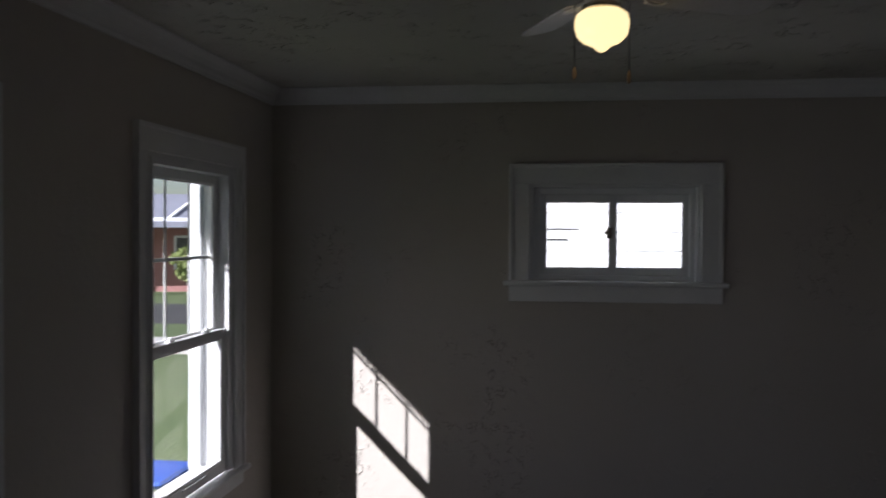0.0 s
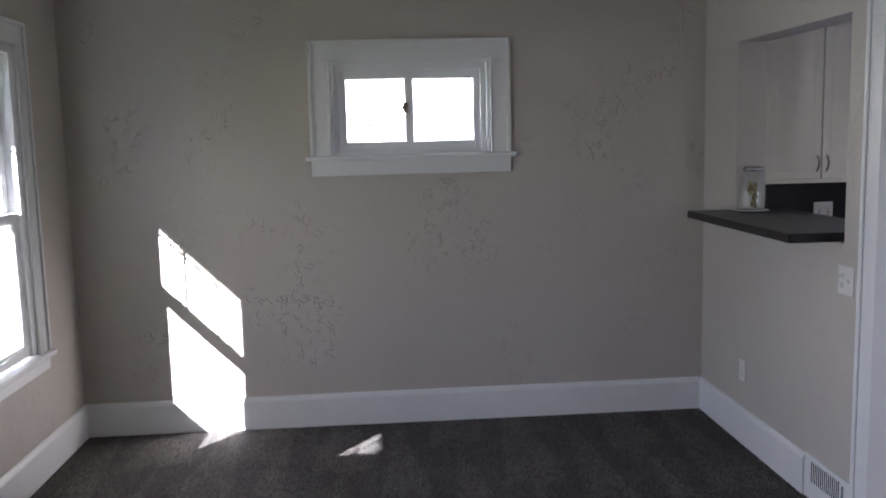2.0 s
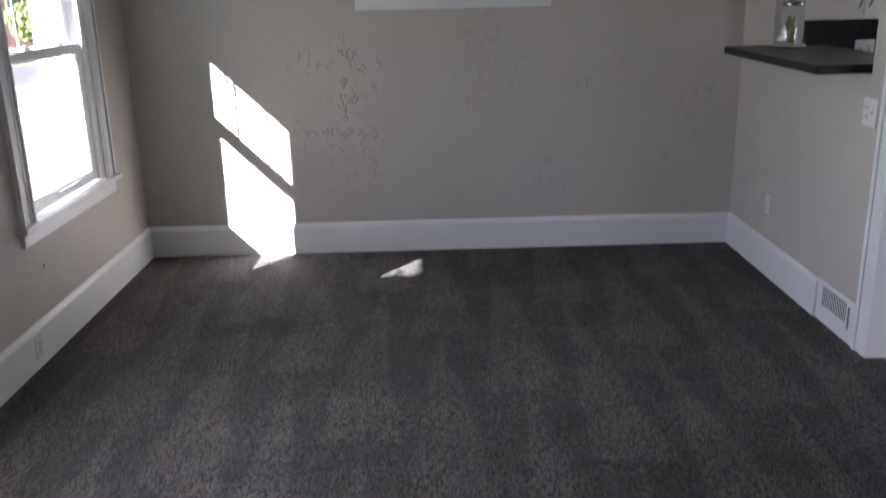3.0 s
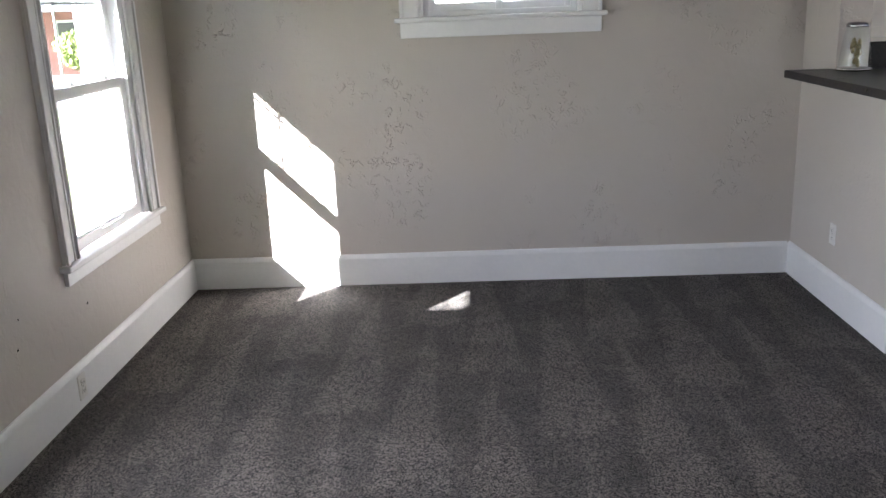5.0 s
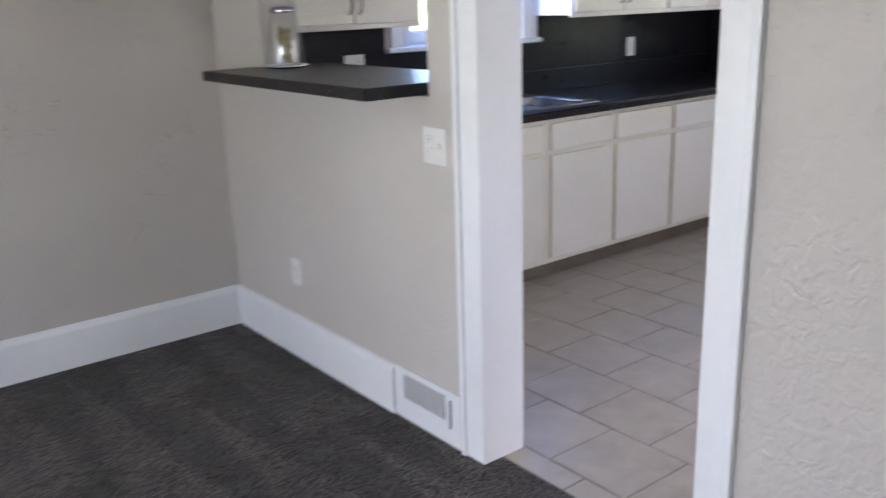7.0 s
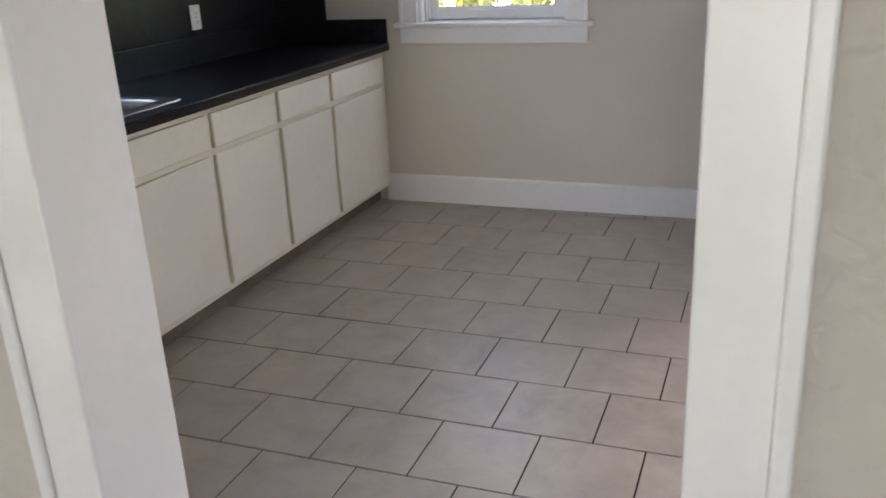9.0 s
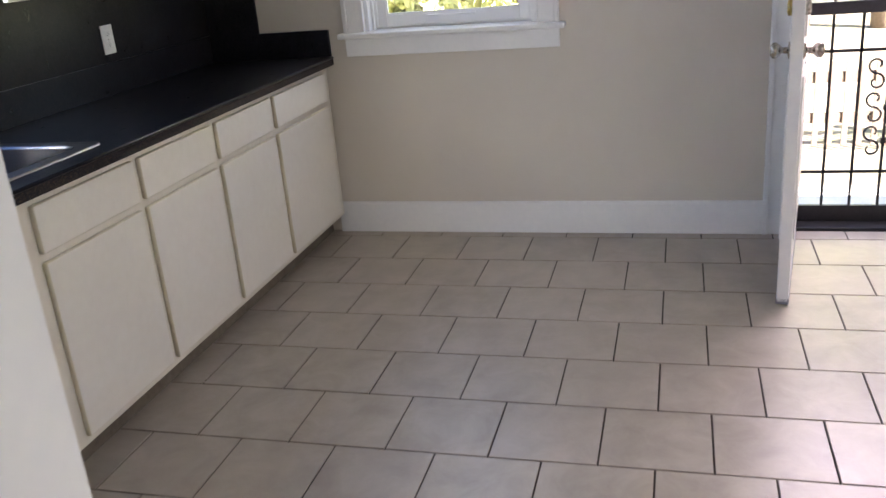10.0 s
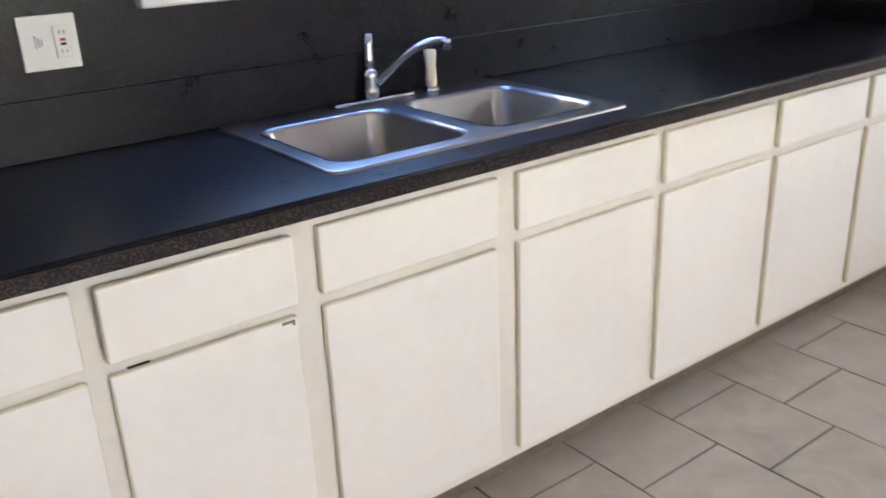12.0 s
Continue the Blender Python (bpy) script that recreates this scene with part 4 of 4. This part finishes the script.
casing(frame1, bd, BACKDOOR, 0.1, stool=False)
part("side_jamb", box((XE - 0.002, BACKDOOR[1] - 0.02, 0), (XE + 0.2, BACKDOOR[1], 2.06), 0.002), TRIM, frame1)
part("side_jamb", box((XE - 0.002, BACKDOOR[0], 0), (XE + 0.2, BACKDOOR[0] + 0.02, 2.06), 0.002), TRIM, frame1)
part("head_jamb", box((XE - 0.002, BACKDOOR[0] + 0.02, 2.04), (XE + 0.2, BACKDOOR[1] - 0.02, 2.06), 0.002), TRIM, frame1)
part("door_sill", box((XE + 0.04, BACKDOOR[0] + 0.02, -0.02), (XE + 0.24, BACKDOOR[1] - 0.02, 0.012), 0.004), IRON, frame1)

# wrought-iron security door closed in the outer face of the opening
gate = thing("security_door", "black wrought-iron security door with scroll ornament", "security door")
GX, G0, G1 = 3.93, BACKDOOR[0] + 0.022, BACKDOOR[1] - 0.022
part("frame_stile", box((GX - 0.015, G0, 0.013), (GX + 0.015, G0 + 0.045, 2.03), 0.002), IRON, gate)
part("frame_stile", box((GX - 0.015, G1 - 0.045, 0.013), (GX + 0.015, G1, 2.03), 0.002), IRON, gate)
part("top_rail", box((GX - 0.015, G0 + 0.045, 1.98), (GX + 0.015, G1 - 0.045, 2.03), 0.002), IRON, gate)
part("kick_plate", box((GX - 0.012, G0 + 0.045, 0.013), (GX + 0.012, G1 - 0.045, 0.092), 0.002), IRON, gate)
part("lock_rail", box((GX - 0.015, G0 + 0.045, 0.985), (GX + 0.015, G1 - 0.045, 1.04), 0.002), IRON, gate)
for z in (0.25, 0.815, 1.2, 1.75):
    part("cross_bar", box((GX - 0.006, G0 + 0.045, z), (GX + 0.006, G1 - 0.045, z + 0.014), 0.001), IRON, gate)
y = -2.978
while y > G0 + 0.06:
    part("bar", box((GX - 0.006, y - 0.006, 0.092), (GX + 0.006, y + 0.006, 0.985), 0.001), IRON, gate)
    part("bar", box((GX - 0.006, y - 0.006, 1.04), (GX + 0.006, y + 0.006, 1.98), 0.001), IRON, gate)
    y -= 0.1235


def s_scroll(y, z, h, flip):
    """An S of flat bar, curled in at both ends, on the bar at y."""
    pts = []
    for s in (1, -1):
        leg = []
        for k in range(22):
            a = -math.pi / 2 + k / 21 * 1.75 * math.pi
            r = h * 0.26 * (1 - 0.62 * k / 21)
            leg.append((GX, y + s * flip * (r * math.cos(a)), z + s * (h * 0.26 + r * math.sin(a))))
        pts = leg[::-1] + pts if s == 1 else pts + leg
    part("scroll", tube(pts, 0.0055, 6), IRON, gate, smooth=True)


YC = -3.225
for z in (0.405, 0.56, 0.715):
    s_scroll(YC + 0.052, z, 0.15, 1)
    s_scroll(YC - 0.052, z, 0.15, -1)
    part("collar", box((GX - 0.01, YC - 0.012, z - 0.014), (GX + 0.01, YC + 0.012, z + 0.014), 0.002), IRON, gate)

# daylight through the upper parts of the kitchen's windows and back door
window_light((SW[0] + SW[1]) / 2, YK + 0.02, 1.84, 0.7, 0.44, (0, -1, -0.35), 0.6, (0.14, 0.36, 1.0))
window_light(XE + 0.02, (EW[0] + EW[1]) / 2, 1.84, 0.7, 0.44, (-1, 0, -0.35), 0.25)
window_light(XE + 0.10, (BACKDOOR[0] + BACKDOOR[1]) / 2, 1.62, 0.7, 0.75, (-1, 0.1, -1.3), 1.75, (1.0, 0.83, 1.0))

# ---- outside ----
GZ = -0.6


def grid_ground():
    bm = bmesh.new()
    bmesh.ops.create_grid(bm, x_segments=60, y_segments=60, size=400, matrix=Matrix.Translation((0, 0, GZ)))
    return bm


tagged(finish("ground", grid_ground(), GRASS), "short green lawn", "ground", kind="structure")
tagged(finish("road", box((-200, 17.0, GZ), (-8.0, 23.0, GZ + 0.01)), ASPHALT), "grey asphalt street", "road", kind="structure")
tagged(finish("pavement", box((-200, 11.6, GZ), (-8.0, 13.8, GZ + 0.06), 0.01), CONCRETE), "pale concrete pavement", "pavement", kind="structure")
tagged(finish("yard_ground", box((3.99, -25, GZ - 0.02), (30, 20, GZ + 0.006)), YARD), "back lawn strewn with fallen leaves", "lawn", kind="structure")
tagged(finish("yard_path", box((4.9, -3.9, GZ), (6.4, -2.6, GZ + 0.04), 0.01), CONCRETE), "pale concrete path", "path", kind="structure")
step = finish("door_step", box((3.99, -3.7, GZ), (4.9, -2.65, -0.16), 0.015), CONCRETE)
tagged(step, "concrete landing outside the back door", "step", kind="structure")


def siding_house():
    h = thing("neighbour_house", "white lap-sided house next door", "house", (-5.35, 2.75, GZ))
    part("wall", box((0.02, 0.02, 0), (5.65, 6, 5.4)), SIDING, h)
    bm = bmesh.new()
    vs = [bm.verts.new(p) for p in ((0, 0.012, 0), (5.65, 0.012, 0), (5.65, -0.008, 0), (0, -0.008, 0), (0, 0.012, 0.17), (5.65, 0.012, 0.17), (5.65, 0.002, 0.17), (0, 0.002, 0.17))]
    for q in ((0, 1, 2, 3), (4, 5, 6, 7), (0, 1, 5, 4), (2, 3, 7, 6), (0, 3, 7, 4), (1, 2, 6, 5)):
        bm.faces.new([vs[i] for i in q])
    board = part("siding_board", bm, SIDING, h)
    for k in range(1, 32):
        b = board.copy()
        scene.collection.objects.link(b)
        b.location.z = 0.165 * k
    part("corner_board", box((-0.05, -0.02, 0), (0.06, 0.03, 5.4), 0.004), SIDING, h)
    part("roof", box((-0.4, -0.18, 5.4), (5.9, 6.4, 5.6), 0.01), ROOFING, h)
    # thin black strips painted as shadow lines under two siding boards
    for z, x1 in ((1.895, -1.86), (1.805, -1.955)):
        part("siding_shadow", box((-2.22 + 5.35, -0.013, z - GZ - 0.006), (x1 + 5.35, -0.008, z - GZ + 0.006)), BLACK, h, "black strip painting a siding shadow")
    return h


siding_house()


def brick_house(x, y, turn):
    h = thing("brick_house", "red brick house with slate gable roof across the street", "house", (x, y, GZ))
    h.rotation_euler = (0, 0, radians(turn))
    part("wall", box((-6, 0, 0), (6, 8, 3.0)), BRICKRED, h)
    bm = bmesh.new()
    v = [bm.verts.new(p) for p in ((-6.4, -0.5, 3.0), (6.4, -0.5, 3.0), (6.4, 8.5, 3.0), (-6.4, 8.5, 3.0), (-5.0, 4, 4.15), (5.0, 4, 4.15))]
    for q in ((0, 1, 5, 4), (2, 3, 4, 5), (1, 2, 5), (3, 0, 4), (0, 1, 2, 3)):
        bm.faces.new([v[i] for i in q])
    roof = part("roof", bm, ROOFING, h)
    part("chimney", box((2.6, 4.4, 3.7), (3.3, 5.1, 5.0), 0.01), BRICKRED, roof)
    for gx, gw, top in ((-2.8, 1.9, 4.3), (2.2, 1.5, 4.1)):
        bm = bmesh.new()
        v = [bm.verts.new(p) for p in ((gx - gw, -0.35, 2.9), (gx + gw, -0.35, 2.9), (gx, -0.35, top), (gx - gw, 3.6, 2.9), (gx + gw, 3.6, 2.9), (gx, 3.6, top))]
        for q in ((0, 1, 2), (3, 4, 5), (0, 1, 4, 3), (1, 2, 5, 4), (2, 0, 3, 5)):
            bm.faces.new([v[i] for i in q])
        d = part("gable", bm, ROOFING, h)
        face = bmesh.new()
        k = 0.78
        f0 = [face.verts.new((gx + k * a, y, 2.95 + k * b)) for y in (-0.40, -0.36) for a, b in ((-gw, 0), (gw, 0), (0, top - 2.9))]
        for q in ((0, 1, 2), (3, 4, 5), (0, 1, 4, 3), (1, 2, 5, 4), (2, 0, 3, 5)):
            face.faces.new([f0[i] for i in q])
        part("gable_wall", face, ROOFING, d, "slate shingled gable wall")
        part("gable_trim", tube([(gx - gw, -0.40, 2.92), (gx, -0.40, top + 0.02), (gx + gw, -0.40, 2.92)], 0.07, 6), SIDING, d)
    part("eave_trim", box((-6.4, -0.55, 2.86), (6.4, -0.505, 3.02), 0.005), SIDING, h)
    part("porch_roof", box((-6.2, -2.4, 2.6), (6.2, -0.01, 2.85), 0.02), ROOFING, h)
    for px in (-6.0, -3.0, 0.0, 3.0, 6.0):
        part("porch_post", box((px - 0.1, -2.3, 0), (px + 0.1, -2.1, 2.6), 0.01), SIDING, h)
    for px in (-4.4, -1.4, 1.5, 4.4):
        w = part("window", box((px - 0.55, -0.06, 0.9), (px + 0.55, -0.001, 2.3), 0.01), SIDING, h)
        part("window_pane", box((px - 0.45, -0.09, 1.0), (px + 0.45, -0.061, 2.2)), DARKGLASS, w)
    return h


brick_house(-18.5, 28.5, 18)
brick_house(-38.0, 27.0, 8)


def leafy(rng, count, radius, leaf, flat=1.0):
    bm = bmesh.new()
    centres = [Vector((rng.uniform(-0.6, 0.6), rng.uniform(-0.6, 0.6), rng.uniform(-0.45, 0.6))) * radius for _ in range(12)]
    for i in range(count):
        c = rng.choice(centres)
        d = Vector((rng.gauss(0, 1), rng.gauss(0, 1), rng.gauss(0, 1))).normalized() * radius * 0.45 * rng.uniform(0.35, 1.0)
        p = c + d
        p.z *= flat
        m = Matrix.Translation(p) @ Euler((rng.uniform(0, 6.28), rng.uniform(0, 6.28), rng.uniform(0, 6.28))).to_matrix().to_4x4()
        s = leaf * rng.uniform(0.6, 1.3)
        v = [bm.verts.new(m @ Vector(q)) for q in ((-s, 0, 0), (0, -s * 0.5, 0.1 * s), (s, 0, 0), (0, s * 0.5, 0.1 * s))]
        bm.faces.new(v)
    return bm


def tree(x, y, height, radius, mat, label, seed, leaf=0.28, count=1500, name="tree"):
    rng = random.Random(seed)
    t = thing(name, label, "tree", (x, y, GZ))
    trunk = part("trunk", tube([(0, 0, 0), (0.05, 0.02, height * 0.3), (-0.04, 0.05, height * 0.6), (0.02, 0, height * 0.85)], height * 0.03, 10, height * 0.008), BARK, t, smooth=True)
    for k in range(6):
        a, h0 = rng.uniform(0, 6.28), height * rng.uniform(0.3, 0.6)
        e = Vector((math.cos(a), math.sin(a), 0)) * radius * 0.7
        part("limb", tube([(0, 0, h0), (e.x * 0.4, e.y * 0.4, h0 + radius * 0.35), (e.x, e.y, h0 + radius * 0.8)], height * 0.012, 7, 0.02), BARK, trunk, smooth=True)
    c = part("crown", leafy(rng, count, radius, leaf), mat, t)
    c.location = (0, 0, height * 0.68)
    return t


tree(-30, 46, 16, 6.5, LEAF_GOLD, "tall orange autumn tree behind the houses", 3, 0.5, 2200)
tree(-21, 46, 15, 6.0, LEAF_GOLD, "orange autumn tree behind the brick house", 4, 0.5, 2000)
tree(-14.6, 23.8, 2.0, 0.8, LEAF_BUSH, "small yellow-green shrub tree by the street", 5, 0.13, 1100)
for k, (x, y) in enumerate(((10.6, -0.7), (11.6, 1.3), (10.2, 3.0), (12.0, -2.6))):
    shrub = tree(x, y, 2.5, 1.5, LEAF_GREEN, "sunlit yellow-green garden shrub", 40 + k, 0.12, 2400, "shrub")
for k, (x, y) in enumerate(((14, -1.2), (17, 2.5), (15.5, -5.5), (19, -9), (22, -3), (21, 6))):
    tree(x, y, 5.0 + 0.7 * (k % 3), 2.6, LEAF_GREEN, "yellow-green garden tree behind the house", 20 + k, 0.2, 1500)
tarp = finish("blue_tarp", boxes(((-6.7, 2.9, GZ + 0.005), (-5.75, 3.7, GZ + 0.08)), bevel=0.04, seg=3), TARP, smooth=True)
tagged(tarp, "crumpled blue tarp lying on the lawn", "tarp")
fence = thing("yard_fence", "weathered brown wooden picket fence", "fence", (7.6, -9, GZ))
post_bm = box((-0.05, -0.05, 0), (0.05, 0.05, 0.9), 0.005)
post0 = part("post", post_bm, FENCE_WOOD, fence)
rail0 = part("rail", box((-0.02, 0, 0.25), (0.02, 14, 0.34), 0.004), FENCE_WOOD, fence)
rail1 = rail0.copy()
scene.collection.objects.link(rail1)
rail1.location.z = 0.35
slat0 = part("slat", box((-0.035, 0.1, 0.05), (-0.021, 0.148, 0.78), 0.003), FENCE_WOOD, fence)
for k in range(1, 8):
    p = post0.copy()
    scene.collection.objects.link(p)
    p.location.y = 2.0 * k
for k in range(1, 116):
    p = slat0.copy()
    scene.collection.objects.link(p)
    p.location.y = 0.118 * k
# unseen porch-shaped block, added so its sloping top cuts sun to the second window
porch = thing("unseen_sun_block", "unseen block with sloping top that shades the second window", "porch")
bm = bmesh.new()
prof = [(-4.30, GZ), (-4.30, 2.67), (-6.90, 4.62), (-8.2, 3.7), (-8.2, GZ)]
fa = [bm.verts.new((-5.1, y, z)) for y, z in prof]
fb = [bm.verts.new((-6.8, y, z)) for y, z in prof]
bm.faces.new(fa)
bm.faces.new(fb)
for i in range(5):
    bm.faces.new((fa[i], fa[(i + 1) % 5], fb[(i + 1) % 5], fb[i]))
part("wall", bm, SIDING, porch)

# ---- kitchen floor tiles, half-offset bond ----
P, PY, G = 0.3195, 0.3238, 0.0062
cut_cache = {}


def lay(x0, x1, y0, y1):
    """A whole or cut tile over the cell."""
    key = (round(x1 - x0, 4), round(y1 - y0, 4))
    if key not in cut_cache:
        me = bpy.data.meshes.new("tile")
        bm = box((G / 2, G / 2, -0.006), (key[0] - G / 2, key[1] - G / 2, 0.0), 0.001, 1)
        bm.to_mesh(me)
        bm.free()
        me.materials.append(TILE)
        cut_cache[key] = me
    ob = new("tile", cut_cache[key])
    ob.parent = kitchen_floor
    ob.location = (x0, y0, random.uniform(-0.0006, 0.0004))


for i in range(-7, 7):
    xa, xb = max(0.073, 2.098 + (i - 1) * P), min(XE + 0.03, 2.098 + i * P)
    if xb - xa < 0.03:
        continue
    off = -1.776 if i % 2 == 0 else -1.776 + PY / 2
    for j in range(-10, 9):
        ya, yb = max(-4.6, off + (j - 1) * PY), min(-0.50, off + j * PY)
        if yb - ya > 0.03:
            lay(xa, xb, ya, yb)
